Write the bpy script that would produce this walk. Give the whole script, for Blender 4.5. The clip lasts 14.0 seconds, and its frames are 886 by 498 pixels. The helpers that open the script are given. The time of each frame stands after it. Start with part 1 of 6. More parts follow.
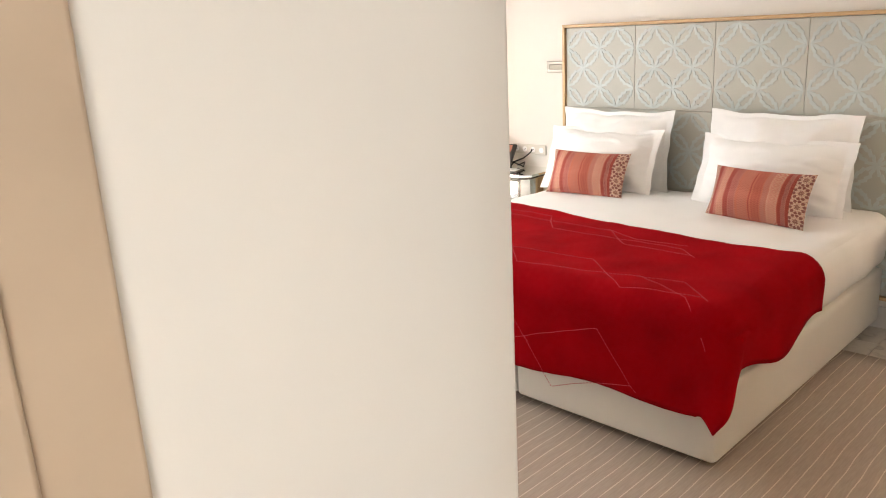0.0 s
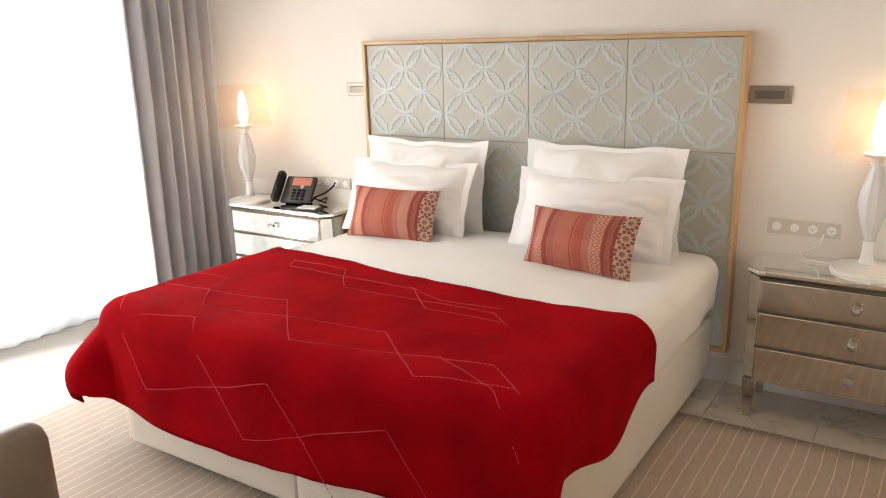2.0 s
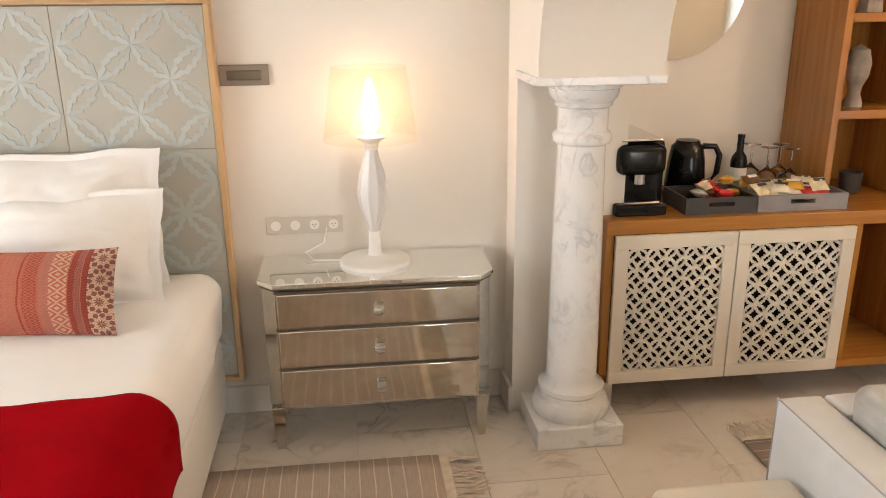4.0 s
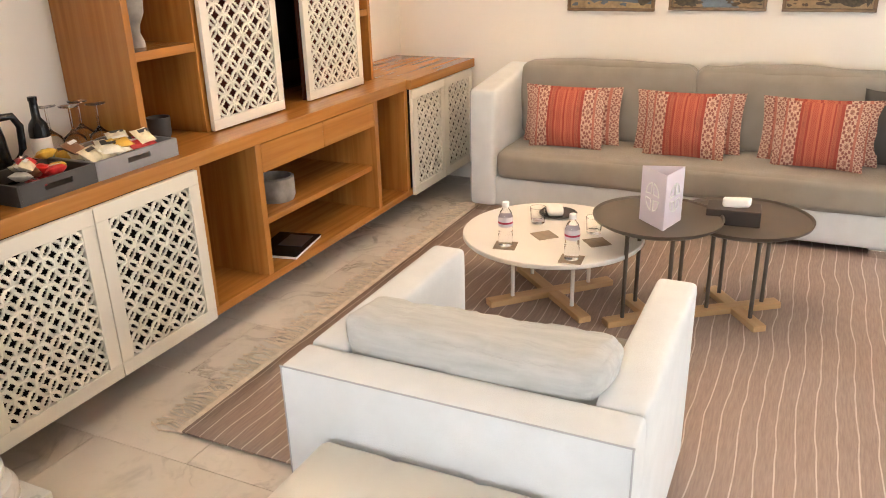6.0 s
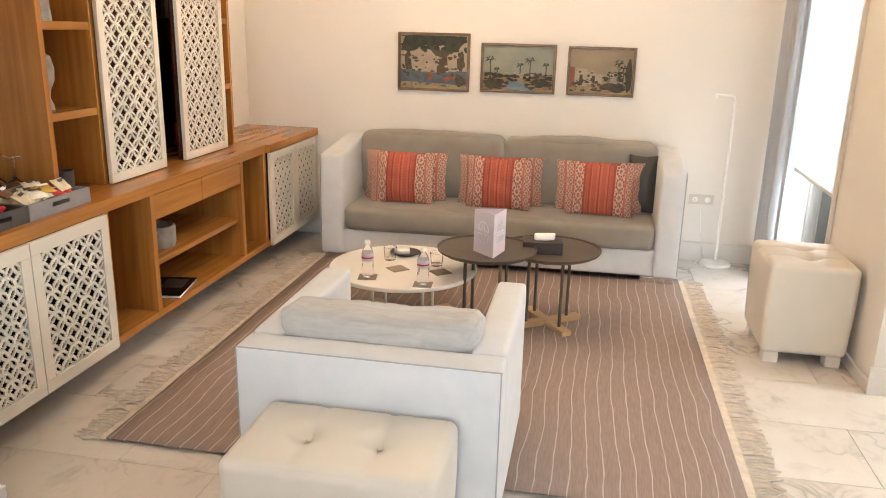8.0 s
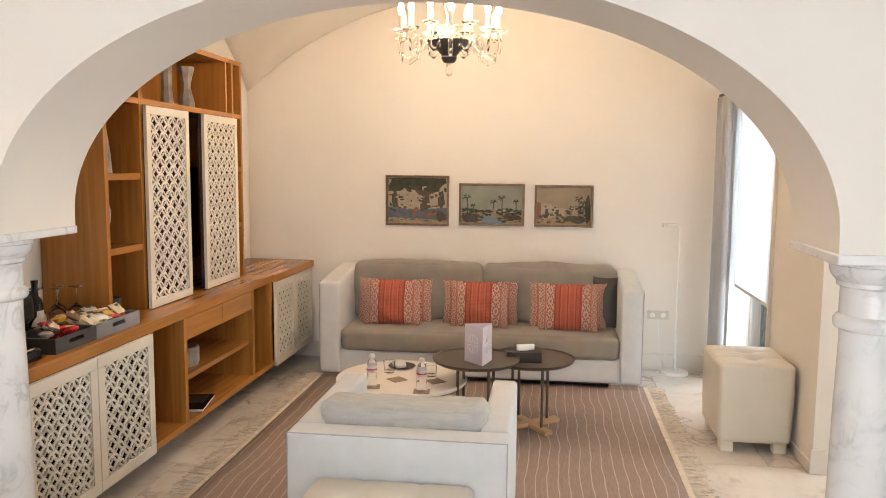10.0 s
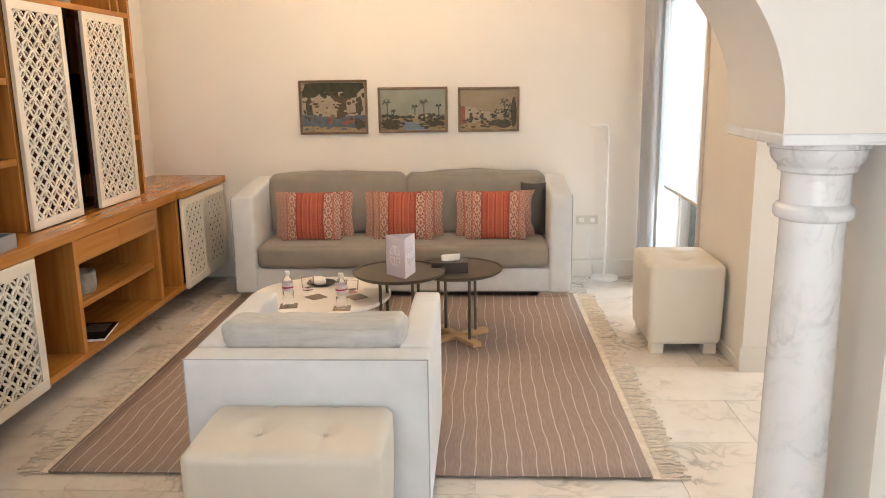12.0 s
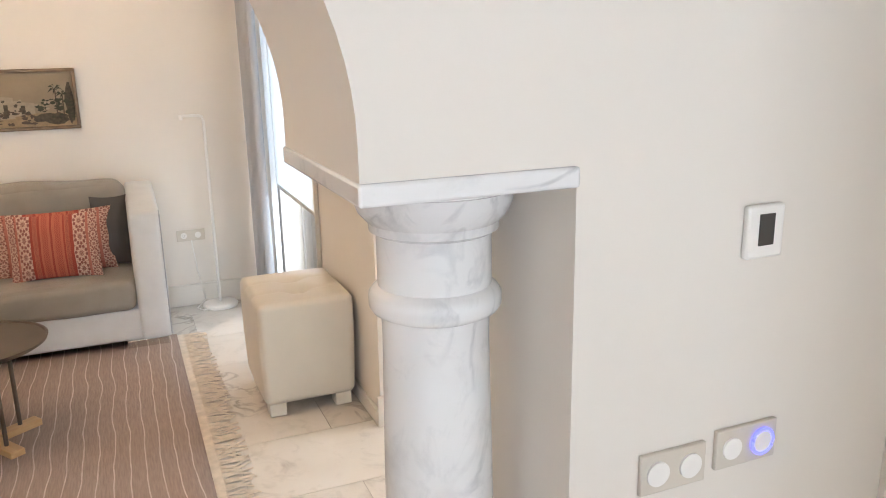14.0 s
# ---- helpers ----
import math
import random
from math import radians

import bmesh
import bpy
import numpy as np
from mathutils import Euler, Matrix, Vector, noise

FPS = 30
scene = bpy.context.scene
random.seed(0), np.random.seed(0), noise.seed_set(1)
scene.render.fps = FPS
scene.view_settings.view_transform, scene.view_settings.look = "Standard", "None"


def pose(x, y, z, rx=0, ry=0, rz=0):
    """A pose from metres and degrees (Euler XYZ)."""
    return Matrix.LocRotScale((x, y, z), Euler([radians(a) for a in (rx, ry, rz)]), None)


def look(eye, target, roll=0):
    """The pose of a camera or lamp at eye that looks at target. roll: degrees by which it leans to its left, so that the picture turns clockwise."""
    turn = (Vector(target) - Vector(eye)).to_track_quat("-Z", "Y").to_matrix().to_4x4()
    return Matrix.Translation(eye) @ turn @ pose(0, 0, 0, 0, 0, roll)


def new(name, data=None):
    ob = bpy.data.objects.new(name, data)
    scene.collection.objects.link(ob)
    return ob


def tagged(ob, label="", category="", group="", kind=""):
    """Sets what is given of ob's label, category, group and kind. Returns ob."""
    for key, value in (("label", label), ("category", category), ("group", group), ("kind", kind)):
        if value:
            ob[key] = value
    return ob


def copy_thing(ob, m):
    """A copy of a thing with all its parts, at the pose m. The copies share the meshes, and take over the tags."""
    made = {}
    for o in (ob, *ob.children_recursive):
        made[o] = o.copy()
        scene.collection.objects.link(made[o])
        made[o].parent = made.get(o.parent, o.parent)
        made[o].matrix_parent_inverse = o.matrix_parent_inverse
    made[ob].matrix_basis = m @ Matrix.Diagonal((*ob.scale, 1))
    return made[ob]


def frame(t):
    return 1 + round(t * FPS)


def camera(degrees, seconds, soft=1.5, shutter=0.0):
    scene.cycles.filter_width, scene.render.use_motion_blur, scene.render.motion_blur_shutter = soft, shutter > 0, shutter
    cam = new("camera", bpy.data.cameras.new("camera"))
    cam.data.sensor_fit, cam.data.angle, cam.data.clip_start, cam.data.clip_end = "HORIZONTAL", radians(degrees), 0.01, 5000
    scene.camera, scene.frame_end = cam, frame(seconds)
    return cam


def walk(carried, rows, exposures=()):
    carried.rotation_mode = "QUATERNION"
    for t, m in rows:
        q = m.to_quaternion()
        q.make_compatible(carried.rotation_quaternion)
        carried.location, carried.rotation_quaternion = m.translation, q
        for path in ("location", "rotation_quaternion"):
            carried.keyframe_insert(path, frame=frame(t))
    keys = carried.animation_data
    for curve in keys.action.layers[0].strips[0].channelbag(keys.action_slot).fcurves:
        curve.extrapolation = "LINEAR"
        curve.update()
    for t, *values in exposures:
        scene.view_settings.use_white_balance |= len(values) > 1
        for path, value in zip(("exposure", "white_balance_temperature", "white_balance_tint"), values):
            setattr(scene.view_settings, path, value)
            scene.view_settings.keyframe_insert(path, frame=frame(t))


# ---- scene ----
cam = camera(59.4, 14.0, soft=1.0)
PATH = [
    (0, (0.49, 0.235, 1.59), (-0.88, 1.59, 1.045), -2.9),
    (0.5, (0.359, 0.367, 1.571), (-0.702, 1.976, 1.037), -2.6),
    (1, (0.291, 0.555, 1.568), (-0.66, 2.221, 1.005), -2.5),
    (1.5, (0.283, 0.801, 1.573), (-0.75, 2.425, 1.028), -1.8),
    (2, (0.223, 0.937, 1.565), (-0.838, 2.551, 1.05), -1.5),
    (2.2, (0.167, 0.987, 1.588), (-0.851, 2.631, 1.076), -1.8),
    (4.3, (-0.135, 1.697, 1.553), (0.429, 3.513, 0.935), -0.6),
    (4.5, (-0.194, 1.764, 1.546), (0.604, 3.491, 0.928), -0.9),
    (5, (-0.296, 1.919, 1.534), (0.925, 3.372, 0.903), -1.4),
    (5.5, (-0.259, 2.105, 1.494), (1.223, 3.279, 0.842), -1.5),
    (6, (-0.248, 2.233, 1.473), (1.431, 3.034, 0.74), -1.5),
    (6.5, (-0.427, 2.299, 1.439), (1.309, 2.774, 0.566), -1.6),
    (7, (-0.622, 2.321, 1.408), (1.111, 2.665, 0.471), -1.2),
    (7.5, (-0.824, 2.267, 1.463), (0.991, 2.6, 0.692), 0.4),
    (8, (-1.003, 2.248, 1.523), (0.887, 2.596, 0.97), 1.4),
    (8.5, (-1.237, 2.319, 1.529), (0.695, 2.653, 1.134), 0.8),
    (9, (-1.481, 2.364, 1.564), (0.479, 2.651, 1.294), 0.2),
    (9.2, (-1.541, 2.355, 1.573), (0.429, 2.626, 1.363), 0.5),
    (11.3, (-1.655, 2.295, 1.495), (0.314, 2.498, 1.209), 0.3),
    (11.5, (-1.579, 2.316, 1.487), (0.383, 2.483, 1.136), -0.3),
    (12, (-1.355, 2.272, 1.467), (0.597, 2.366, 1.041), -0.8),
    (12.5, (-1.092, 2.13, 1.492), (0.844, 2.301, 1.023), 0.4),
    (13, (-0.866, 2.076, 1.461), (1.064, 2.209, 0.955), 0.5),
    (13.5, (-0.568, 2.008, 1.488), (1.354, 1.771, 0.986), -0.2),
    (14, (-0.327, 1.807, 1.48), (1.462, 1.066, 0.978), -1.1),
]
walk(cam, [(t, look(eye, target, roll)) for t, eye, target, roll in PATH], [(0, 0.27, 6800, 12), (0.5, 0.18, 6850, 12), (2.2, 0.16, 6750, 12), (4.5, 0.62, 6800, 12), (5.5, 0.9, 6350, 10), (6.5, 1.02, 6150, 10), (7.5, 0.9, 6150, 10), (8.5, 0.6, 6150, 10), (9.2, 0.46, 6200, 10), (11.5, 0.45, 6300, 10), (12.5, 0.6, 6250, 10), (13.2, 0.62, 6150, 10), (14.0, 0.42, 5950, 10)])

# ---- light ----
world = bpy.data.worlds.new("world")
scene.world = world
world.use_nodes = True
wn = world.node_tree
sky = wn.nodes.new("ShaderNodeTexSky")
sky.sky_type, sky.sun_disc, sky.sun_elevation, sky.sun_rotation = "NISHITA", False, radians(50), radians(250)
wn.links.new(sky.outputs[0], wn.nodes["Background"].inputs[0])
wn.nodes["Background"].inputs[1].default_value = 0.12


def area(name, m, w, h, watts, color):
    d = bpy.data.lights.new(name, "AREA")
    d.shape, d.size, d.size_y, d.energy, d.color = "RECTANGLE", w, h, watts, color
    new(name, d).matrix_world = m


def bulb(name, p, watts, radius, color):
    d = bpy.data.lights.new(name, "POINT")
    d.energy, d.shadow_soft_size, d.color = watts, radius, color
    new(name, d).location = p


DAY, WARM = (0.93, 0.97, 1.0), (1.0, 0.70, 0.46)
area("window_light_bedroom", look((-3.9, 2.45, 1.25), (-0.2, 1.3, 1.0)), 1.9, 2.2, 66, DAY)
area("window_light_living", look((3.8, 0.83, 1.05), (3.8, 3.2, 1.05)), 0.85, 1.8, 15, DAY)
# added fill lamp in the hall; source unseen, no window built there
area("hall_fill_light", look((2.25, -0.7, 1.4), (0.0, 0.6, 1.2)), 1.3, 1.8, 60, DAY)
bulb("lamp_light", (0.005, 4.295, 1.22), 1.5, 0.04, (1.0, 0.63, 0.43))
bulb("lamp_light", (-3.34, 4.22, 1.23), 1.9, 0.04, (1.0, 0.63, 0.43))
for k in range(4):
    a = k * math.pi / 2 + 0.4
    bulb("chandelier_light", (2.72 + 0.24 * math.cos(a), 2.88 + 0.24 * math.sin(a), 2.36), 10.0, 0.05, WARM)


# ---- materials ----
def mat(name, color, rough=0.5, metal=0.0, vary=0.06, scale=8.0, bump=0.0, bscale=60.0, sheen=0.0, spec=0.5, dark=None, stretch=(1, 1, 1)):
    """A surface with colour that varies at two scales, and fine relief."""
    m = bpy.data.materials.new(name)
    m.use_nodes = True
    t = m.node_tree
    n, l = t.nodes, t.links
    b = n["Principled BSDF"]
    b.inputs["Roughness"].default_value, b.inputs["Metallic"].default_value = rough, metal
    b.inputs["Specular IOR Level"].default_value = spec
    if sheen:
        b.inputs["Sheen Weight"].default_value = sheen
    tc = n.new("ShaderNodeTexCoord")
    mp = n.new("ShaderNodeMapping")
    mp.inputs["Scale"].default_value = stretch
    l.new(tc.outputs["Object"], mp.inputs[0])
    big = n.new("ShaderNodeTexNoise")
    big.inputs["Scale"].default_value, big.inputs["Detail"].default_value = scale, 6
    l.new(mp.outputs[0], big.inputs[0])
    ramp = n.new("ShaderNodeValToRGB")
    c0 = dark or tuple(c * (1 - vary) for c in color)
    c1 = color if dark else tuple(min(1, c * (1 + vary * 0.6)) for c in color)
    ramp.color_ramp.elements[0].color, ramp.color_ramp.elements[1].color = (*c0, 1), (*c1, 1)
    ramp.color_ramp.elements[0].position, ramp.color_ramp.elements[1].position = 0.3, 0.7
    l.new(big.outputs["Fac"], ramp.inputs[0])
    l.new(ramp.outputs[0], b.inputs["Base Color"])
    if bump:
        fine = n.new("ShaderNodeTexNoise")
        fine.inputs["Scale"].default_value, fine.inputs["Detail"].default_value = bscale, 3
        l.new(mp.outputs[0], fine.inputs[0])
        bp = n.new("ShaderNodeBump")
        bp.inputs["Strength"].default_value, bp.inputs["Distance"].default_value = bump, 0.004
        l.new(fine.outputs["Fac"], bp.inputs["Height"])
        l.new(bp.outputs[0], b.inputs["Normal"])
    return m


def math_node(t, op, a, b=None, c=None):
    n = t.nodes.new("ShaderNodeMath")
    n.operation = op
    for i, v in enumerate((a, b, c)):
        if v is None:
            continue
        if isinstance(v, (int, float)):
            n.inputs[i].default_value = v
        else:
            t.links.new(v, n.inputs[i])
    return n.outputs[0]


def mixc(t, fac, a, b):
    n = t.nodes.new("ShaderNodeMix")
    n.data_type = "RGBA"
    for i, v in ((0, fac), (6, a), (7, b)):
        if isinstance(v, tuple):
            n.inputs[i].default_value = (*v, 1)
        elif isinstance(v, (int, float)):
            n.inputs[i].default_value = v
        else:
            t.links.new(v, n.inputs[i])
    return n.outputs[2]


def marble(name, light, grey, warm, scale, rough, random_tile=False, vein=1.0):
    m = bpy.data.materials.new(name)
    m.use_nodes = True
    t = m.node_tree
    n, l = t.nodes, t.links
    b = n["Principled BSDF"]
    b.inputs["Roughness"].default_value = rough
    tc = n.new("ShaderNodeTexCoord")
    src = tc.outputs["Object"]
    if random_tile:
        oi = n.new("ShaderNodeObjectInfo")
        sc = n.new("ShaderNodeVectorMath")
        sc.operation = "SCALE"
        sc.inputs[0].default_value = (17.0, 31.0, 5.0)
        l.new(oi.outputs["Random"], sc.inputs["Scale"])
        ad = n.new("ShaderNodeVectorMath")
        l.new(src, ad.inputs[0])
        l.new(sc.outputs[0], ad.inputs[1])
        src = ad.outputs[0]
    cloud = n.new("ShaderNodeTexNoise")
    cloud.inputs["Scale"].default_value, cloud.inputs["Detail"].default_value = scale * 0.6, 8
    l.new(src, cloud.inputs[0])
    veins = n.new("ShaderNodeTexNoise")
    veins.inputs["Scale"].default_value, veins.inputs["Detail"].default_value, veins.inputs["Distortion"].default_value = scale, 9, 1.2
    l.new(src, veins.inputs[0])
    d = math_node(t, "ABSOLUTE", math_node(t, "SUBTRACT", veins.outputs["Fac"], 0.5))
    v = math_node(t, "SUBTRACT", 1.0, math_node(t, "MULTIPLY", d, 19.0))
    v = math_node(t, "MAXIMUM", v, 0.0)
    gate = math_node(t, "MULTIPLY_ADD", cloud.outputs["Fac"], 5.0, -2.4)
    gate = math_node(t, "MINIMUM", math_node(t, "MAXIMUM", gate, 0.0), 1.0)
    v = math_node(t, "MULTIPLY", math_node(t, "MULTIPLY", v, gate), 0.75 * vein)
    base = mixc(t, math_node(t, "MULTIPLY", cloud.outputs["Fac"], 0.9), light, warm)
    smoke = n.new("ShaderNodeTexNoise")
    smoke.inputs["Scale"].default_value, smoke.inputs["Detail"].default_value, smoke.inputs["Roughness"].default_value, smoke.inputs["Distortion"].default_value = scale * 1.7, 10, 0.68, 0.8
    l.new(src, smoke.inputs[0])
    haze = math_node(t, "MINIMUM", math_node(t, "MAXIMUM", math_node(t, "MULTIPLY_ADD", smoke.outputs["Fac"], 5.0, -2.7), 0.0), 1.0)
    base = mixc(t, math_node(t, "MULTIPLY", haze, 0.34 * vein), base, grey)
    if random_tile:
        tone = math_node(t, "FRACT", math_node(t, "MULTIPLY", oi.outputs["Random"], 7.3))
        base = mixc(t, math_node(t, "MULTIPLY", tone, 0.38), base, warm)
    l.new(mixc(t, v, base, grey), b.inputs["Base Color"])
    return m


def wood(name, light, dark, axis, rough=0.24):
    m = bpy.data.materials.new(name)
    m.use_nodes = True
    t = m.node_tree
    n, l = t.nodes, t.links
    b = n["Principled BSDF"]
    b.inputs["Roughness"].default_value = rough
    tc = n.new("ShaderNodeTexCoord")
    mp = n.new("ShaderNodeMapping")
    s = [38.0, 38.0, 38.0]
    s[axis] = 1.6
    mp.inputs["Scale"].default_value = s
    l.new(tc.outputs["Object"], mp.inputs[0])
    g = n.new("ShaderNodeTexNoise")
    g.inputs["Scale"].default_value, g.inputs["Detail"].default_value, g.inputs["Distortion"].default_value = 1.0, 8, 0.4
    l.new(mp.outputs[0], g.inputs[0])
    w = n.new("ShaderNodeTexNoise")
    w.inputs["Scale"].default_value = 2.2
    l.new(tc.outputs["Object"], w.inputs[0])
    f = math_node(t, "MULTIPLY_ADD", g.outputs["Fac"], 1.6, -0.3)
    f = math_node(t, "MULTIPLY_ADD", w.outputs["Fac"], 0.5, math_node(t, "SUBTRACT", f, 0.25))
    f = math_node(t, "MINIMUM", math_node(t, "MAXIMUM", f, 0.0), 1.0)
    l.new(mixc(t, f, dark, light), b.inputs["Base Color"])
    bp = n.new("ShaderNodeBump")
    bp.inputs["Strength"].default_value, bp.inputs["Distance"].default_value = 0.25, 0.001
    l.new(g.outputs["Fac"], bp.inputs["Height"])
    l.new(bp.outputs[0], b.inputs["Normal"])
    return m


def glass(name, color=(1, 1, 1), rough=0.0, ior=1.45):
    m = bpy.data.materials.new(name)
    m.use_nodes = True
    b = m.node_tree.nodes["Principled BSDF"]
    b.inputs["Base Color"].default_value = (*color, 1)
    b.inputs["Roughness"].default_value, b.inputs["IOR"].default_value = rough, ior
    b.inputs["Transmission Weight"].default_value = 1.0
    return m


def glow(name, color, strength):
    m = bpy.data.materials.new(name)
    m.use_nodes = True
    b = m.node_tree.nodes["Principled BSDF"]
    b.inputs["Base Color"].default_value = (*color, 1)
    b.inputs["Emission Color"].default_value = (*color, 1)
    b.inputs["Emission Strength"].default_value = strength
    return m


def striped_rug(name, axis, base, dark, line, period, wander):
    """Flat-woven wool: thin pale lines across one axis, uneven, on a mottled ground."""
    m = bpy.data.materials.new(name)
    m.use_nodes = True
    t = m.node_tree
    n, l = t.nodes, t.links
    b = n["Principled BSDF"]
    b.inputs["Roughness"].default_value = 0.95
    tc = n.new("ShaderNodeTexCoord")
    sep = n.new("ShaderNodeSeparateXYZ")
    l.new(tc.outputs["Object"], sep.inputs[0])
    wob = n.new("ShaderNodeTexNoise")
    wob.inputs["Scale"].default_value, wob.inputs["Detail"].default_value = 2.2, 2
    l.new(tc.outputs["Object"], wob.inputs[0])
    u = math_node(t, "MULTIPLY_ADD", wob.outputs["Fac"], wander, sep.outputs[axis])
    f = math_node(t, "FRACT", math_node(t, "DIVIDE", u, period))
    d = math_node(t, "ABSOLUTE", math_node(t, "SUBTRACT", f, 0.5))
    ln = math_node(t, "LESS_THAN", d, 0.0022 / period)
    mp = n.new("ShaderNodeMapping")
    s = [16.0, 16.0, 16.0]
    s[axis] = 160.0
    mp.inputs["Scale"].default_value = s
    l.new(tc.outputs["Object"], mp.inputs[0])
    weave = n.new("ShaderNodeTexNoise")
    weave.inputs["Scale"].default_value, weave.inputs["Detail"].default_value = 1.0, 4
    l.new(mp.outputs[0], weave.inputs[0])
    pat = n.new("ShaderNodeTexNoise")
    pat.inputs["Scale"].default_value = 14
    l.new(tc.outputs["Object"], pat.inputs[0])
    ground = mixc(t, weave.outputs["Fac"], dark, base)
    fade = math_node(t, "MULTIPLY", ln, math_node(t, "MINIMUM", math_node(t, "MULTIPLY_ADD", pat.outputs["Fac"], 1.6, 0.05), 0.9))
    l.new(mixc(t, fade, ground, line), b.inputs["Base Color"])
    bp = n.new("ShaderNodeBump")
    bp.inputs["Strength"].default_value, bp.inputs["Distance"].default_value = 0.5, 0.004
    l.new(weave.outputs["Fac"], bp.inputs["Height"])
    l.new(bp.outputs[0], b.inputs["Normal"])
    return m


def kilim(name, stops, chains, ends, pale, edge, coral):
    """Woven cushion cover: bands across u, chains of diamonds, rosettes or squiggles at both ends."""
    m = bpy.data.materials.new(name)
    m.use_nodes = True
    t = m.node_tree
    n, l = t.nodes, t.links
    b = n["Principled BSDF"]
    b.inputs["Roughness"].default_value = 0.92
    uv = n.new("ShaderNodeUVMap")
    sep = n.new("ShaderNodeSeparateXYZ")
    l.new(uv.outputs[0], sep.inputs[0])
    wob = n.new("ShaderNodeTexNoise")
    wob.inputs["Scale"].default_value = 9
    l.new(uv.outputs[0], wob.inputs[0])
    u = math_node(t, "MULTIPLY_ADD", wob.outputs["Fac"], 0.012, math_node(t, "SUBTRACT", sep.outputs[0], 0.006))
    v = sep.outputs[1]
    ramp = n.new("ShaderNodeValToRGB")
    cr = ramp.color_ramp
    cr.interpolation = "CONSTANT"
    cr.elements[0].color = (*stops[0][1], 1)
    cr.elements[1].position, cr.elements[1].color = stops[1][0], (*stops[1][1], 1)
    for p, c in stops[2:]:
        cr.elements.new(p).color = (*c, 1)
    l.new(u, ramp.inputs[0])
    col = ramp.outputs[0]
    # fine rows of weave over the whole cover
    zig = math_node(t, "SINE", math_node(t, "MULTIPLY_ADD", math_node(t, "SINE", math_node(t, "MULTIPLY", u, 190.0)), 1.4, math_node(t, "MULTIPLY", v, 210.0)))
    col = mixc(t, math_node(t, "MULTIPLY", math_node(t, "GREATER_THAN", zig, 0.25), 0.42), col, coral)
    for uc, hw, count, light in chains:
        d = math_node(t, "MULTIPLY", math_node(t, "ABSOLUTE", math_node(t, "SUBTRACT", math_node(t, "FRACT", math_node(t, "MULTIPLY", v, count)), 0.5)), 2.0)
        e = math_node(t, "DIVIDE", math_node(t, "ABSOLUTE", math_node(t, "SUBTRACT", u, uc)), hw)
        ring = math_node(t, "GREATER_THAN", math_node(t, "SINE", math_node(t, "MULTIPLY", math_node(t, "ADD", d, e), 8.5)), 0.1)
        col = mixc(t, math_node(t, "MULTIPLY", math_node(t, "MULTIPLY", ring, math_node(t, "LESS_THAN", e, 1.0)), 0.75), col, light)
    for lo, hi, count in ends:
        q = math_node(t, "DIVIDE", math_node(t, "SUBTRACT", u, (lo + hi) / 2), hi - lo)
        p = math_node(t, "SUBTRACT", math_node(t, "FRACT", math_node(t, "MULTIPLY", v, count)), 0.5)
        rad = math_node(t, "SQRT", math_node(t, "ADD", math_node(t, "MULTIPLY", q, q), math_node(t, "MULTIPLY", p, p)))
        spoke = math_node(t, "SINE", math_node(t, "MULTIPLY", math_node(t, "ARCTAN2", p, q), 10.0))
        flower = math_node(t, "GREATER_THAN", math_node(t, "ADD", math_node(t, "SINE", math_node(t, "MULTIPLY", rad, 19.0)), math_node(t, "MULTIPLY", spoke, 0.9)), 0.15)
        inside = math_node(t, "LESS_THAN", math_node(t, "ABSOLUTE", q), 0.5)
        col = mixc(t, math_node(t, "MULTIPLY", math_node(t, "MULTIPLY", flower, inside), 0.85), col, edge)
    fleck = n.new("ShaderNodeTexNoise")
    fleck.inputs["Scale"].default_value, fleck.inputs["Detail"].default_value = 120, 2
    l.new(uv.outputs[0], fleck.inputs[0])
    col = mixc(t, math_node(t, "MULTIPLY", math_node(t, "GREATER_THAN", fleck.outputs["Fac"], 0.56), 0.3), col, edge)
    l.new(col, b.inputs["Base Color"])
    bp = n.new("ShaderNodeBump")
    bp.inputs["Strength"].default_value, bp.inputs["Distance"].default_value = 0.4, 0.002
    l.new(math_node(t, "ADD", zig, fleck.outputs["Fac"]), bp.inputs["Height"])
    l.new(bp.outputs[0], b.inputs["Normal"])
    return m


PLASTER = mat("plaster", (0.76, 0.715, 0.65), 0.85, vary=0.03, scale=1.6, bump=0.12, bscale=25)
CEIL = mat("ceiling_paint", (0.76, 0.71, 0.64), 0.9, vary=0.02, scale=1.2, bump=0.08, bscale=20)
JAMB = mat("door_frame_paint", (0.50, 0.38, 0.27), 0.45, vary=0.08, scale=5)
TILE = marble("marble_tile", (0.82, 0.79, 0.74), (0.25, 0.23, 0.20), (0.55, 0.48, 0.40), 4.6, 0.14, True, 0.95)
GROUT = mat("grout", (0.50, 0.47, 0.42), 0.9)
COLUMN = marble("marble_column", (0.86, 0.86, 0.85), (0.28, 0.29, 0.31), (0.66, 0.66, 0.66), 7.5, 0.25, False, 0.72)
BASEM = marble("marble_base", (0.74, 0.71, 0.66), (0.5, 0.48, 0.45), (0.64, 0.60, 0.54), 3.0, 0.3, False, 0.6)
OAK = wood("oak", (0.46, 0.205, 0.046), (0.27, 0.105, 0.021), 0)
OAKV = wood("oak_upright", (0.46, 0.205, 0.046), (0.27, 0.105, 0.021), 2)
PALEOAK = wood("pale_oak", (0.60, 0.40, 0.20), (0.48, 0.29, 0.14), 0, 0.4)
PALEOAKV = wood("pale_oak_upright", (0.62, 0.42, 0.22), (0.5, 0.31, 0.15), 2, 0.4)
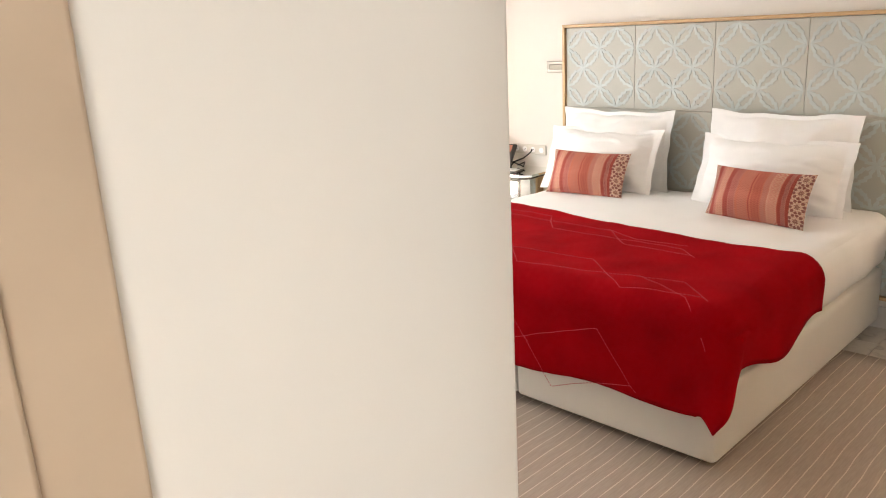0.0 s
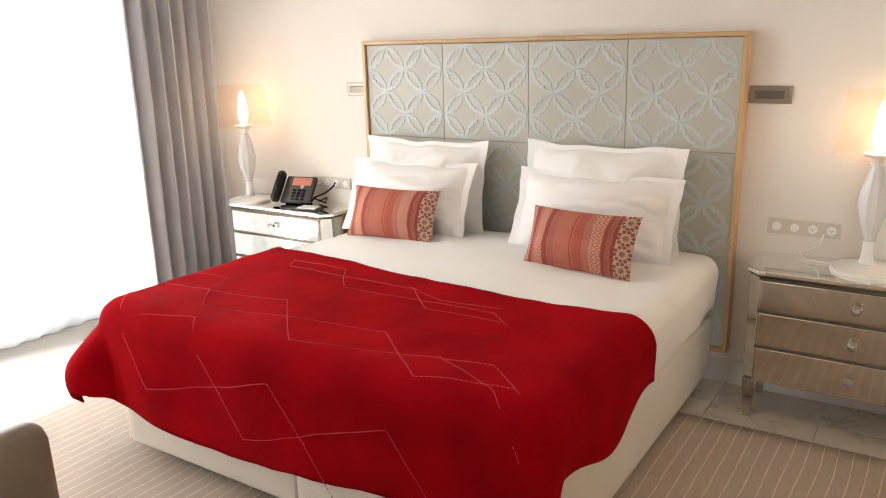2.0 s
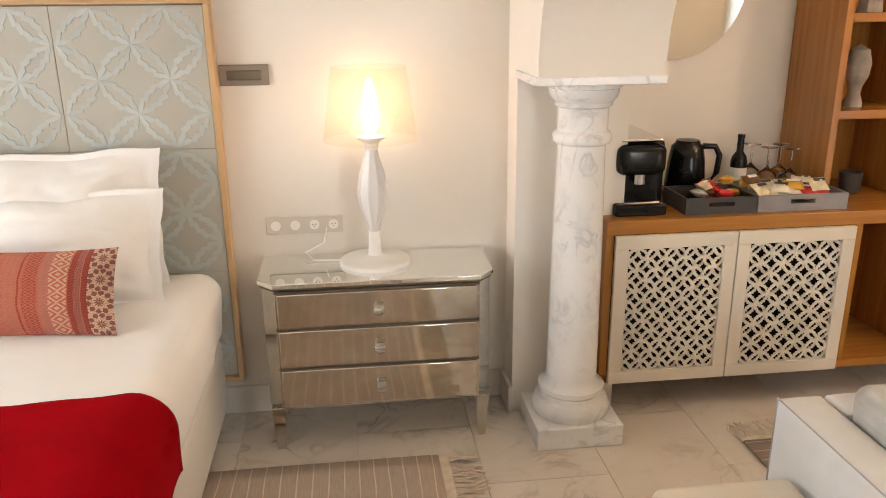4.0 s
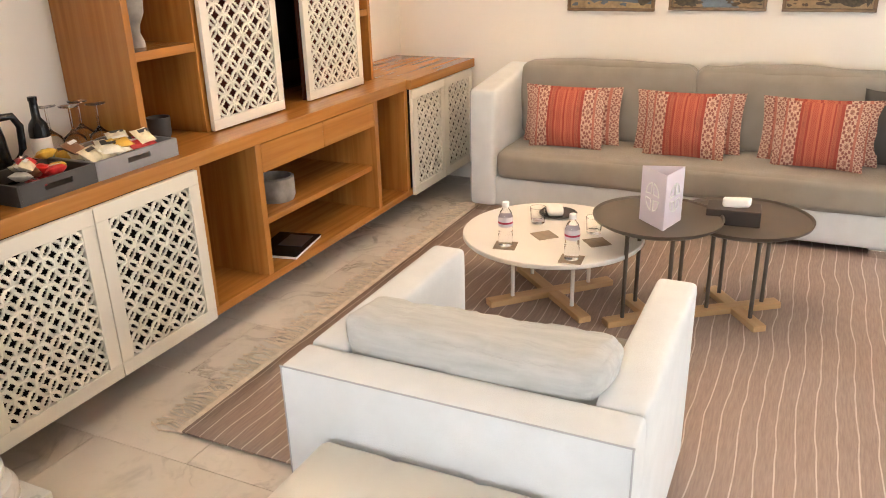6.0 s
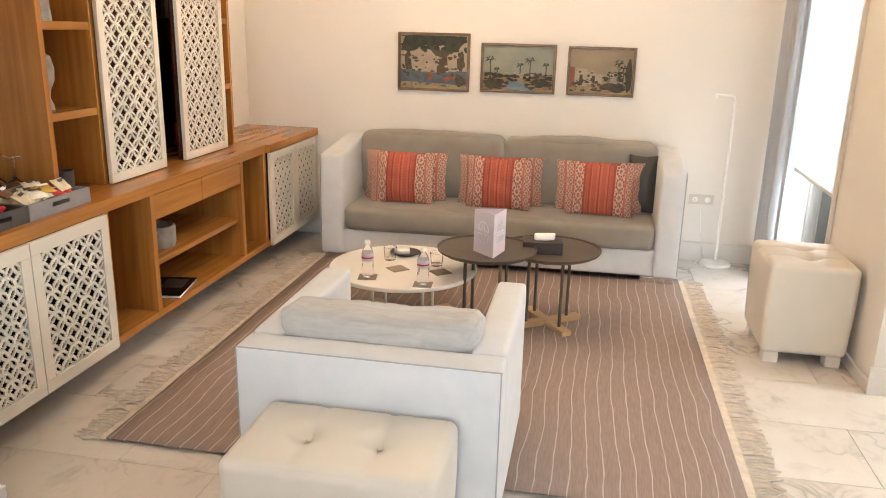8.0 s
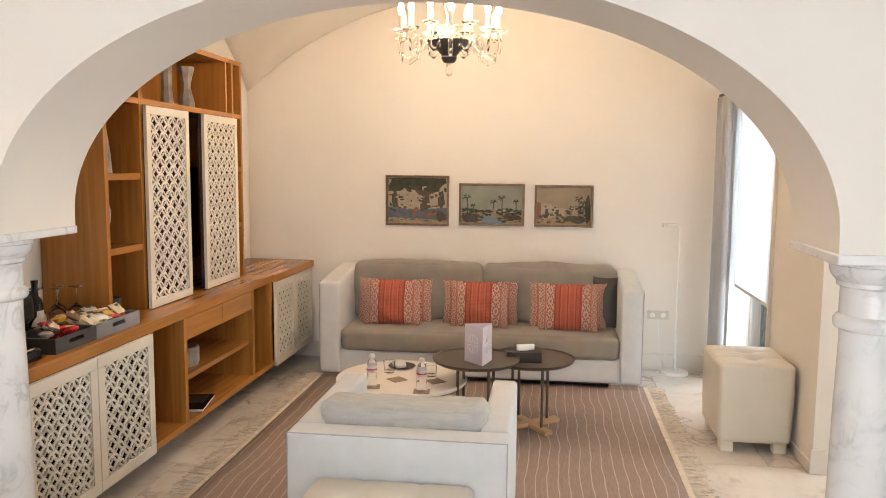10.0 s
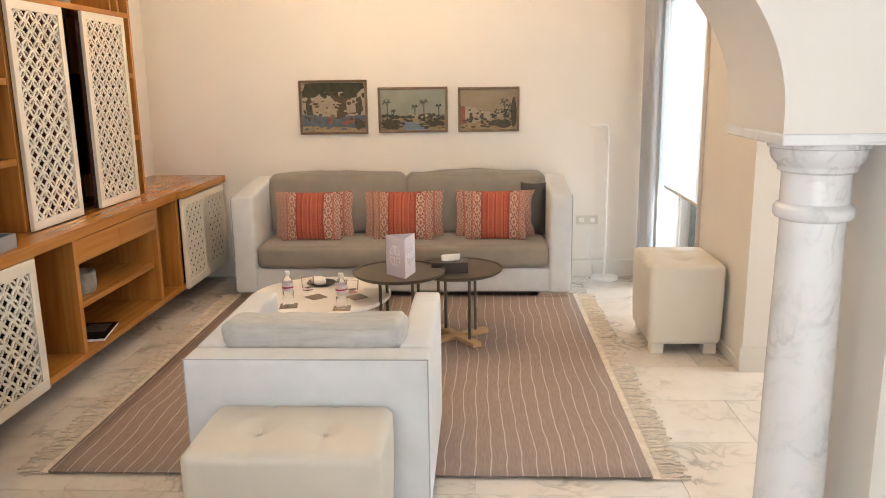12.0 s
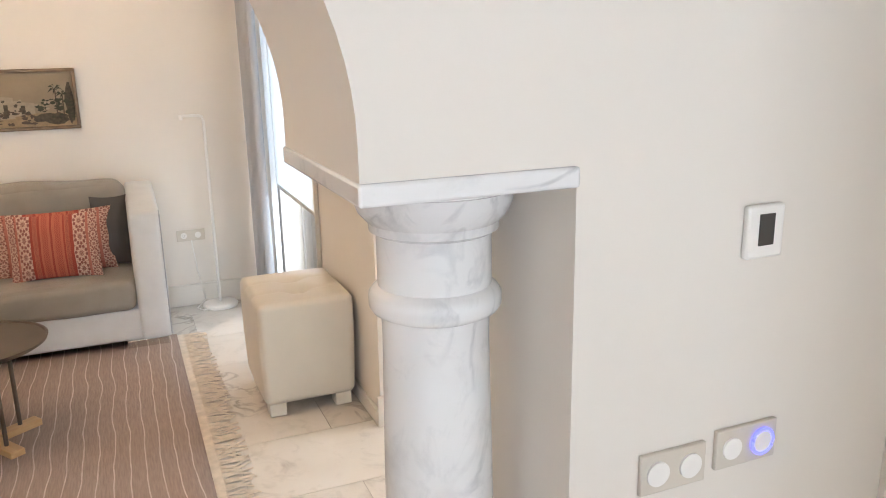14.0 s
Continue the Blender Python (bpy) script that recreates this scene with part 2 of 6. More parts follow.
LACQUER = mat("cream_lacquer", (0.68, 0.625, 0.53), 0.4, vary=0.03, scale=4)
# near-black stand-in for the shade inside the cabinet
INNER_SHADE = mat("inner_shade", (0.012, 0.008, 0.006), 0.9, spec=0.1)
FABRIC = mat("pale_weave", (0.66, 0.67, 0.675), 0.9, vary=0.05, scale=12, bump=0.35, bscale=420, sheen=0.2)
TAUPE = mat("taupe_weave", (0.285, 0.255, 0.215), 0.95, vary=0.08, scale=9, bump=0.35, bscale=380, sheen=0.2)
LINEN = mat("slub_linen", (0.46, 0.455, 0.43), 0.95, vary=0.1, scale=1.0, bump=0.5, bscale=2.0, stretch=(9, 60, 60), sheen=0.2)
LEATHER = mat("cream_leather", (0.66, 0.61, 0.52), 0.42, vary=0.04, scale=5, bump=0.12, bscale=180)
PIPING = mat("grey_piping", (0.40, 0.40, 0.41), 0.8)
WHITE_LINEN = mat("white_cotton", (0.86, 0.85, 0.83), 0.9, vary=0.02, scale=6, bump=0.15, bscale=14)
VINYL = mat("white_upholstery", (0.80, 0.765, 0.70), 0.5, vary=0.03, scale=3, bump=0.1, bscale=90)
RED = mat("red_wool", (0.33, 0.001, 0.005), 1.0, vary=0.22, scale=5, bump=0.4, bscale=260, spec=0.06)
STITCH = mat("red_stitching", (0.55, 0.06, 0.075), 0.9)
HEAD = mat("grey_leather", (0.47, 0.46, 0.40), 0.5, vary=0.04, scale=4, bump=0.1, bscale=160)
EMBOSS = mat("embossed_leather", (0.50, 0.54, 0.515), 0.34, vary=0.08, scale=9)
MIRROR = mat("mirror", (0.86, 0.87, 0.84), 0.02, 1.0, vary=0.0)
AGED = mat("antique_mirror", (0.66, 0.63, 0.57), 0.07, 1.0, vary=0.12, scale=14)
BRASS = mat("dark_edge", (0.2, 0.17, 0.13), 0.35, 0.8)
CRYSTAL = glass("crystal", (0.97, 0.98, 1.0))
CLEAR = glass("clear_glass")
RIBBED = mat("ribbed_glass", (0.90, 0.88, 0.86), 0.2, vary=0.03)
RIBBED.node_tree.nodes["Principled BSDF"].inputs["Transmission Weight"].default_value = 0.2
PANE = glass("window_pane", (1, 1, 1), 0.0, 1.05)
BLACK = mat("black_plastic", (0.008, 0.008, 0.008), 0.2, vary=0.1, spec=0.28)
DARK = mat("charcoal", (0.05, 0.045, 0.042), 0.5)
CHROME = mat("chrome", (0.75, 0.74, 0.72), 0.15, 1.0, vary=0.04)
STEEL = mat("brushed_bronze", (0.32, 0.28, 0.23), 0.4, 0.7, vary=0.06)
WHITE = mat("white_enamel", (0.84, 0.82, 0.78), 0.3, vary=0.02)
BRONZE = mat("bronze_table", (0.115, 0.095, 0.075), 0.45, 0.3, vary=0.1)
PLATE = mat("beige_switch_plate", (0.62, 0.57, 0.49), 0.45, vary=0.02)
CURTAIN = mat("grey_curtain", (0.43, 0.44, 0.46), 0.9, vary=0.05, scale=5, bump=0.2, bscale=240)
SHEER = bpy.data.materials.new("white_sheer")
SHEER.use_nodes = True
_t = SHEER.node_tree
_a, _b, _m = _t.nodes.new("ShaderNodeBsdfTransparent"), _t.nodes.new("ShaderNodeBsdfTranslucent"), _t.nodes.new("ShaderNodeMixShader")
_b.inputs[0].default_value = (0.92, 0.93, 0.94, 1)
_m.inputs[0].default_value = 0.72
_t.links.new(_a.outputs[0], _m.inputs[1])
_t.links.new(_b.outputs[0], _m.inputs[2])
_t.links.new(_m.outputs[0], _t.nodes["Material Output"].inputs[0])
RUG_A = striped_rug("bedroom_rug", 0, (0.52, 0.43, 0.355), (0.36, 0.29, 0.235), (0.70, 0.60, 0.50), 0.052, 0.03)
RUG_B = striped_rug("living_rug", 1, (0.38, 0.285, 0.235), (0.21, 0.155, 0.128), (0.56, 0.47, 0.40), 0.056, 0.07)
FRINGE = mat("rug_fringe", (0.66, 0.57, 0.46), 0.95, vary=0.15, scale=30)
K_RED, K_CORAL, K_PALE, K_DARK, K_ROSE = (0.30, 0.04, 0.032), (0.50, 0.14, 0.08), (0.64, 0.47, 0.36), (0.20, 0.05, 0.042), (0.44, 0.17, 0.13)
KILIM = kilim("kilim", ((0.0, K_PALE), (0.10, K_ROSE), (0.13, K_PALE), (0.27, K_RED), (0.31, K_CORAL), (0.36, K_RED), (0.38, K_CORAL), (0.50, K_RED), (0.52, K_CORAL), (0.63, K_RED), (0.66, K_CORAL), (0.71, K_RED), (0.74, K_PALE), (0.88, K_ROSE), (0.91, K_PALE)),
              ((0.335, 0.02, 18, K_DARK), (0.44, 0.03, 14, K_RED), (0.58, 0.03, 14, K_RED), (0.685, 0.02, 18, K_DARK)),
              ((0.0, 0.10, 7), (0.13, 0.27, 4), (0.74, 0.88, 4), (0.90, 1.0, 7)), K_PALE, K_DARK, K_CORAL)
KILIM_BED = kilim("kilim_bed", ((0.0, K_PALE), (0.05, K_RED), (0.09, K_ROSE), (0.12, K_CORAL), (0.21, K_RED), (0.26, K_ROSE), (0.34, K_CORAL), (0.48, K_RED), (0.49, K_CORAL), (0.60, K_ROSE), (0.65, K_CORAL), (0.76, K_RED), (0.79, K_ROSE), (0.83, K_RED), (0.86, K_PALE)),
                  ((0.165, 0.04, 9, K_PALE), (0.30, 0.03, 16, K_RED), (0.42, 0.05, 12, K_ROSE), (0.55, 0.04, 14, K_RED), (0.705, 0.05, 8, K_PALE), (0.81, 0.015, 20, K_DARK)),
                  ((0.0, 0.05, 7), (0.86, 1.0, 4)), K_PALE, K_DARK, K_CORAL)
FLAME = glow("candle_bulb", (1.0, 0.78, 0.46), 40.0)
HOT = glow("lamp_bulb", (1.0, 0.76, 0.48), 10.0)
CANDLE = mat("candle_sleeve", (0.8, 0.74, 0.62), 0.5)
SKYBOARD = glow("daylight", (0.95, 0.98, 1.0), 3.6)
STONE = mat("carved_stone", (0.30, 0.27, 0.235), 0.75, vary=0.4, scale=14, bump=0.5, bscale=50)
PAPER = mat("lilac_card", (0.74, 0.66, 0.72), 0.6)
SKYBOARD2 = glow("daylight_garden", (0.95, 0.98, 1.0), 1.3)
TIMBER = mat("weathered_timber", (0.42, 0.36, 0.29), 0.9, vary=0.3, scale=1.0, stretch=(30, 30, 2), bump=0.4, bscale=2)
BLIND = bpy.data.materials.new("blind_cloth")
BLIND.use_nodes = True
_t = BLIND.node_tree
_a, _b, _m = _t.nodes.new("ShaderNodeBsdfDiffuse"), _t.nodes.new("ShaderNodeBsdfTranslucent"), _t.nodes.new("ShaderNodeMixShader")
_a.inputs[0].default_value, _b.inputs[0].default_value = (0.85, 0.86, 0.86, 1), (0.85, 0.88, 0.9, 1)
_m.inputs[0].default_value = 0.55
_t.links.new(_a.outputs[0], _m.inputs[1])
_t.links.new(_b.outputs[0], _m.inputs[2])
_t.links.new(_m.outputs[0], _t.nodes["Material Output"].inputs[0])
AMBER = glass("warm_glass", (1.0, 0.97, 0.9), 0.05, 1.25)
GREYTRAY = mat("grey_tray", (0.24, 0.23, 0.235), 0.5, vary=0.12, scale=12)
BLUE = glow("blue_ring", (0.10, 0.10, 1.0), 2.5)
PET = glass("clear_plastic", (0.97, 0.98, 1.0), 0.02, 1.2)
LILAC = mat("bottle_label", (0.76, 0.70, 0.75), 0.5)
LABELRED = mat("bottle_label_red", (0.45, 0.03, 0.08), 0.5)
COASTER = mat("coaster_felt", (0.30, 0.24, 0.18), 0.9, vary=0.15, scale=40)
DBROWN = mat("dark_brown_leather", (0.035, 0.022, 0.016), 0.4, vary=0.15, scale=20)
SCREENM = glow("phone_display", (0.35, 0.13, 0.08), 0.5)
REDWOOD = wood("dark_red_wood", (0.10, 0.022, 0.012), (0.05, 0.01, 0.006), 2)
TUB = mat("taupe_leather", (0.21, 0.165, 0.125), 0.4, vary=0.12, scale=9, bump=0.15, bscale=120)


# ---- building blocks ----
def box(bm, x0, x1, y0, y1, z0, z1, mi=0):
    vs = [bm.verts.new((x, y, z)) for x in (x0, x1) for y in (y0, y1) for z in (z0, z1)]
    for q in ((0, 1, 3, 2), (4, 6, 7, 5), (0, 4, 5, 1), (2, 3, 7, 6), (0, 2, 6, 4), (1, 5, 7, 3)):
        bm.faces.new([vs[i] for i in q]).material_index = mi


def lathe(bm, profile, seg=24, c=(0, 0, 0), mi=0, close=True):
    rings = []
    for r, z in profile:
        rings.append([bm.verts.new((c[0] + r * math.cos(2 * math.pi * k / seg), c[1] + r * math.sin(2 * math.pi * k / seg), c[2] + z)) for k in range(seg)])
    for a, b in zip(rings, rings[1:]):
        for k in range(seg):
            f = bm.faces.new((a[k], a[(k + 1) % seg], b[(k + 1) % seg], b[k]))
            f.material_index, f.smooth = mi, True
    if close:
        bm.faces.new(rings[0][::-1]).material_index = mi
        bm.faces.new(rings[-1]).material_index = mi


def tube(bm, pts, r, seg=8, mi=0):
    pts = [Vector(p) for p in pts]
    rings = []
    for i, p in enumerate(pts):
        d = (pts[min(i + 1, len(pts) - 1)] - pts[max(i - 1, 0)]).normalized()
        side = d.cross(Vector((0, 0, 1)) if abs(d.z) < 0.95 else Vector((1, 0, 0))).normalized()
        up = side.cross(d)
        rings.append([bm.verts.new(p + r * (math.cos(2 * math.pi * k / seg) * side + math.sin(2 * math.pi * k / seg) * up)) for k in range(seg)])
    for a, b in zip(rings, rings[1:]):
        for k in range(seg):
            f = bm.faces.new((a[k], a[(k + 1) % seg], b[(k + 1) % seg], b[k]))
            f.material_index, f.smooth = mi, True
    bm.faces.new(rings[0][::-1]).material_index = mi
    bm.faces.new(rings[-1]).material_index = mi


def done(name, bm, mats, parent=None, at=None, bevel=0.0, seg=2, smooth=False):
    bmesh.ops.recalc_face_normals(bm, faces=bm.faces)
    me = bpy.data.meshes.new(name)
    bm.to_mesh(me)
    bm.free()
    for m in mats if isinstance(mats, (list, tuple)) else [mats]:
        me.materials.append(m)
    if smooth:
        for p in me.polygons:
            p.use_smooth = True
    me.set_sharp_from_angle(angle=radians(42))
    ob = new(name, me)
    if at is not None:
        ob.matrix_basis = at if isinstance(at, Matrix) else Matrix.Translation(at)
    if parent is not None:
        ob.parent = parent
    if bevel:
        mod = ob.modifiers.new("edge", "BEVEL")
        mod.width, mod.segments, mod.limit_method = bevel, seg, "ANGLE"
        if seg > 2:
            for p in me.polygons:
                p.use_smooth = True
            mod.harden_normals = False
    return ob


def slab(name, x0, x1, y0, y1, z0, z1, m, parent=None, bevel=0.0, seg=2):
    bm = bmesh.new()
    box(bm, x0, x1, y0, y1, z0, z1)
    return done(name, bm, m, parent, None, bevel, seg)


def root(name, at, label, category, group=""):
    ob = new(name)
    ob.empty_display_size = 0.1
    ob.matrix_basis = at if isinstance(at, Matrix) else Matrix.Translation(at)
    return tagged(ob, label, category, group)


def structure(ob, label="", category=""):
    return tagged(ob, label, category, "", "structure")


def soft_box(bm, x0, x1, y0, y1, z0, z1, r=0.05, puff=0.0, n=14, mi=0, wob=0.0, seed=0):
    """A padded block: rounded edges, faces bulged by puff, lightly uneven."""
    cx, cy, cz = (x0 + x1) / 2, (y0 + y1) / 2, (z0 + z1) / 2
    hx, hy, hz = (x1 - x0) / 2, (y1 - y0) / 2, (z1 - z0) / 2
    cache = {}

    def vert(a, b, c):
        key = (round(a, 4), round(b, 4), round(c, 4))
        if key not in cache:
            p = Vector((a * hx, b * hy, c * hz))
            core = Vector([max(-h + r, min(h - r, q)) for q, h in zip(p, (hx, hy, hz))])
            d = p - core
            if d.length > 1e-6:
                p = core + d.normalized() * r
            k = puff * (1 - a * a) * (1 - b * b) + puff * (1 - b * b) * (1 - c * c) + puff * (1 - a * a) * (1 - c * c)
            p += Vector((a, b, c)).normalized() * k
            if wob:
                p += noise.noise_vector(p * 5.0 + Vector((seed, seed * 2, 0))) * wob
            cache[key] = bm.verts.new(p + Vector((cx, cy, cz)))
        return cache[key]

    t = [math.sin((-1 + 2 * i / n) * math.pi / 2) for i in range(n + 1)]
    for ax in range(3):
        for s in (-1, 1):
            for i in range(n):
                for j in range(n):
                    q = []
                    for u, v in ((t[i], t[j]), (t[i + 1], t[j]), (t[i + 1], t[j + 1]), (t[i], t[j + 1])):
                        c = [0, 0, 0]
                        c[ax], c[(ax + 1) % 3], c[(ax + 2) % 3] = s, u, v
                        q.append(vert(*c))
                    f = bm.faces.new(q)
                    f.smooth, f.material_index = True, mi


def pillow_mesh(bm, w, h, t, n=22, flange=0.0, seed=0, crease=0.01, folds=0.0):
    """A filled cover standing in the xz plane, centred on its base, with UVs."""
    uvl = bm.loops.layers.uv.verify()
    for s in (1, -1):
        grid = []
        for i in range(n + 1):
            row = []
            for j in range(n + 1):
                u, v = -1 + 2 * i / n, -1 + 2 * j / n
                fu, fv = abs(u) * (1 + flange), abs(v) * (1 + flange)
                k = max(0.0, 1 - min(1, fu) ** 2.4) ** 0.8 * max(0.0, 1 - min(1, fv) ** 2.4) ** 0.8
                pinch = 1 - 0.07 * (1 - u * u) * v * v
                pinch2 = 1 - 0.05 * (1 - v * v) * u * u
                x, z = u * w / 2 * pinch2, v * h / 2 * pinch
                nz = noise.noise(Vector((u * 2.1 + seed, v * 2.1, s * 3.0))) * crease * (0.35 + k) + noise.noise(Vector((u * 6 + seed, v * 5, s * 5.0))) * crease * 0.3
                if folds:
                    ridge = 1 - abs(noise.noise(Vector((u * 2.6 + v * 1.6 + seed, v * 2.8 - u * 2.4, s * 2.0)))) * 3.0
                    nz += folds * max(0.0, ridge) * (0.3 + 0.7 * max(abs(u), abs(v)))
                    x += folds * 1.3 * noise.noise(Vector((v * 2.6 + seed, u * 1.2, 7.0)))
                    z += folds * 1.6 * noise.noise(Vector((u * 2.6 + seed, v * 1.2, 9.0)))
                rim = 0.0 if i in (0, n) or j in (0, n) else 0.003
                row.append(bm.verts.new((x, s * (t / 2 * k + rim) + nz * (min(1.0, 0.25 + 2 * k) if rim else 0), z + h / 2)))
            grid.append(row)
        for i in range(n):
            for j in range(n):
                f = bm.faces.new((grid[i][j], grid[i + 1][j], grid[i + 1][j + 1], grid[i][j + 1]))
                f.smooth = True
                for lp, (a, b) in zip(f.loops, ((i, j), (i + 1, j), (i + 1, j + 1), (i, j + 1))):
                    lp[uvl].uv = (a / n, b / n)
    bmesh.ops.remove_doubles(bm, verts=bm.verts, dist=0.0004)


def petal(bm, a, b, width, depth, rim, mi=0, y=0.0, open_mid=True):
    """A pointed, toothed leaf from a to b in the xz plane; with a slit along its middle if open_mid."""
    a, b = Vector(a), Vector(b)
    d = b - a
    side = Vector((-d.y, d.x)).normalized()
    ts = (0.0, 0.14, 0.28, 0.32, 0.48, 0.52, 0.68, 0.72, 0.86, 1.0)
    ws = (0.10, 0.50, 0.96, 0.72, 1.06, 0.86, 1.0, 0.66, 0.52, 0.08)
    for s in (1, -1):
        o0 = [a + d * t + side * s * w * width / 2 for t, w in zip(ts, ws)]
        i0 = [a + d * t + side * s * max(0.0, w * width / 2 - rim) * (1 if open_mid else 0) for t, w in zip(ts, ws)]
        fo = [bm.verts.new((p.x, y - depth * 0.7, p.y)) for p in o0]
        fi = [bm.verts.new((p.x, y - depth * (1.1 if open_mid else 1.35), p.y)) for p in i0]
        bo = [bm.verts.new((p.x, y, p.y)) for p in o0]
        bi = [bm.verts.new((p.x, y, p.y)) for p in i0]
        for k in range(len(ts) - 1):
            bm.faces.new((fo[k], fo[k + 1], fi[k + 1], fi[k])).material_index = mi
            bm.faces.new((bo[k], bo[k + 1], fo[k + 1], fo[k])).material_index = mi
            if open_mid:
                bm.faces.new((fi[k], fi[k + 1], bi[k + 1], bi[k])).material_index = mi


def lattice_mesh(bm, x0, x1, z0, z1, d, depth, rim, width, y=0.0, open_mid=True):
    """Leaves laid along the diagonals of a grid of step d, which ring open stars."""
    nx, nz = max(1, round((x1 - x0) / d)), max(1, round((z1 - z0) / d))
    dx, dz = (x1 - x0) / nx, (z1 - z0) / nz
    for i in range(nx):
        for j in range(nz):
            cx, cz = x0 + (i + 0.5) * dx, z0 + (j + 0.5) * dz
            nodes = [(cx, cz + dz / 2), (cx + dx / 2, cz), (cx, cz - dz / 2), (cx - dx / 2, cz)]
            for k in range(4):
                petal(bm, nodes[k], nodes[(k + 1) % 4], width, depth, rim, 0, y, open_mid)


# ---- rooms ----
T = 0.2
W_BED, W_LIV, X_FAR, Y_S = 4.44, 4.72, 4.40, 0.95
AX0, AX1 = 0.52, 0.93
AC, AA, AB, AZ = 2.7715, 1.2135, 0.75, 1.33
STILT = 0.045
CEIL_Z = 2.75

bm = bmesh.new()
box(bm, -4.2, 4.7, -1.6, 5.0, -0.2, -0.004)
floor = structure(done("floor", bm, GROUT), "polished pale marble tile floor in running bond", "floor")

structure(slab("wall_bed", -4.2, AX0, W_BED, W_BED + T, 0, 2.9, PLASTER), "cream plaster wall behind the bed", "wall")
structure(slab("wall_living_north", AX1, X_FAR + T, W_LIV, W_LIV + T, 0, 3.1, PLASTER), "cream plaster wall behind the cabinet", "wall")
structure(slab("wall_sofa", X_FAR, X_FAR + T, Y_S - T, W_LIV, 0, 3.1, PLASTER), "cream plaster wall with three paintings", "wall")

# wall with the living room window
WX0, WX1, WZ0, WZ1 = 3.34, 4.26, 0.06, 2.02
bm = bmesh.new()
box(bm, 2.43, WX0, Y_S - T, Y_S, 0, 3.1)
box(bm, WX1, X_FAR, Y_S - T, Y_S, 0, 3.1)
box(bm, WX0, WX1, Y_S - T, Y_S, WZ1, 3.1)
box(bm, WX0, WX1, Y_S - T, Y_S, 0, WZ0)
box(bm, 2.43, 2.63, 0.3, Y_S - T, 0, 3.1)
structure(done("wall_window", bm, PLASTER), "cream plaster wall with a tall window", "wall")

# arch wall between the rooms
bm = bmesh.new()
N = 72
ys = [AC + AA * math.cos(math.pi * k / N) for k in range(N + 1)]
zs = [AZ + STILT + (AB - STILT) * math.sin(math.pi * k / N) for k in range(N + 1)]
cols = {}
for x in (AX0, AX1):
    low = [bm.verts.new((x, y, z)) for y, z in zip(ys, zs)]
    top = [bm.verts.new((x, y, 3.1)) for y in ys]
    cols[x] = (low, top)
    for k in range(N):
        bm.faces.new((low[k], low[k + 1], top[k + 1], top[k]))
for k in range(N):
    f = bm.faces.new((cols[AX0][0][k], cols[AX0][0][k + 1], cols[AX1][0][k + 1], cols[AX1][0][k]))
for sgn, yedge, yend in ((1, AC + AA, W_LIV + T), (-1, AC - AA, 0.62)):
    box(bm, AX0, AX1, min(yedge, yend), max(yedge, yend), AZ, 3.1)
box(bm, AX0, AX1, 4.285, W_LIV + T, 0, AZ)
box(bm, AX0, AX1, 0.62, 1.268, 0, AZ)
box(bm, AX0, AX1, -0.5, 0.62, 2.1, 3.1)
box(bm, AX0, AX1, -1.6, -0.5, 0, 3.1)
structure(done("wall_arch", bm, PLASTER), "cream plaster wall with a wide low arch", "wall")

EX, EY = -0.23, 1.10
# corridor, bedroom south and window wall
bm = bmesh.new()
plan = [(-4.2, EY), (EX, EY), (EX, -1.6), (EX - 0.2, -1.6), (EX - 0.2, EY - 0.2), (-4.2, EY - 0.2)]
lo, hi = [bm.verts.new((*p, 0)) for p in plan], [bm.verts.new((*p, 2.9)) for p in plan]
for k in range(6):
    bm.faces.new((lo[k], lo[(k + 1) % 6], hi[(k + 1) % 6], hi[k]))
bm.faces.new(lo)
bm.faces.new(hi)
structure(done("wall_corridor", bm, PLASTER, bevel=0.012, seg=3), "pale plaster wall with a rounded corner", "wall")
structure(slab("wall_entry", -0.43, 2.63, -1.8, -1.6, 0, 2.9, PLASTER), "plain cream plaster wall", "wall")
structure(slab("wall_hall", 2.43, 2.63, -1.6, 0.3, 0, 2.9, PLASTER), "plain cream plaster wall", "wall")
BY0, BY1, BZ1 = 1.5, 4.25, 2.35
bm = bmesh.new()
box(bm, -4.2, -4.0, 0.9, BY0, 0, 2.9)
box(bm, -4.2, -4.0, BY1, W_BED, 0, 2.9)
box(bm, -4.2, -4.0, BY0, BY1, BZ1, 2.9)
structure(done("wall_balcony", bm, PLASTER), "cream plaster wall with wide glazed doors", "wall")
structure(slab("ceiling_bedroom", -4.2, AX0, -1.8, W_BED + T, CEIL_Z, CEIL_Z + 0.15, CEIL), "plain white ceiling", "ceiling")
structure(slab("ceiling_hall", AX0, 2.63, -1.8, 0.3, CEIL_Z, CEIL_Z + 0.15, CEIL), "plain white ceiling", "ceiling")

# groin vault
bm = bmesh.new()
NX, NY = 48, 48
vx0, vx1, vy0, vy1 = AX1 - 0.02, X_FAR + 0.02, Y_S - 0.02, W_LIV + 0.02
cxv, cyv = (AX1 + X_FAR) / 2, 2.84


def barrel(s, half, spring, apex):
    rise = apex - spring
    rad = (half * half + rise * rise) / (2 * rise)
    return apex - (rad - math.sqrt(max(0.0, rad * rad - s * s)))


def vault_z(x, y):
    return max(barrel(y - cyv, 1.9, 2.1, 2.85), barrel(x - cxv, 1.76, 2.1, 2.85))


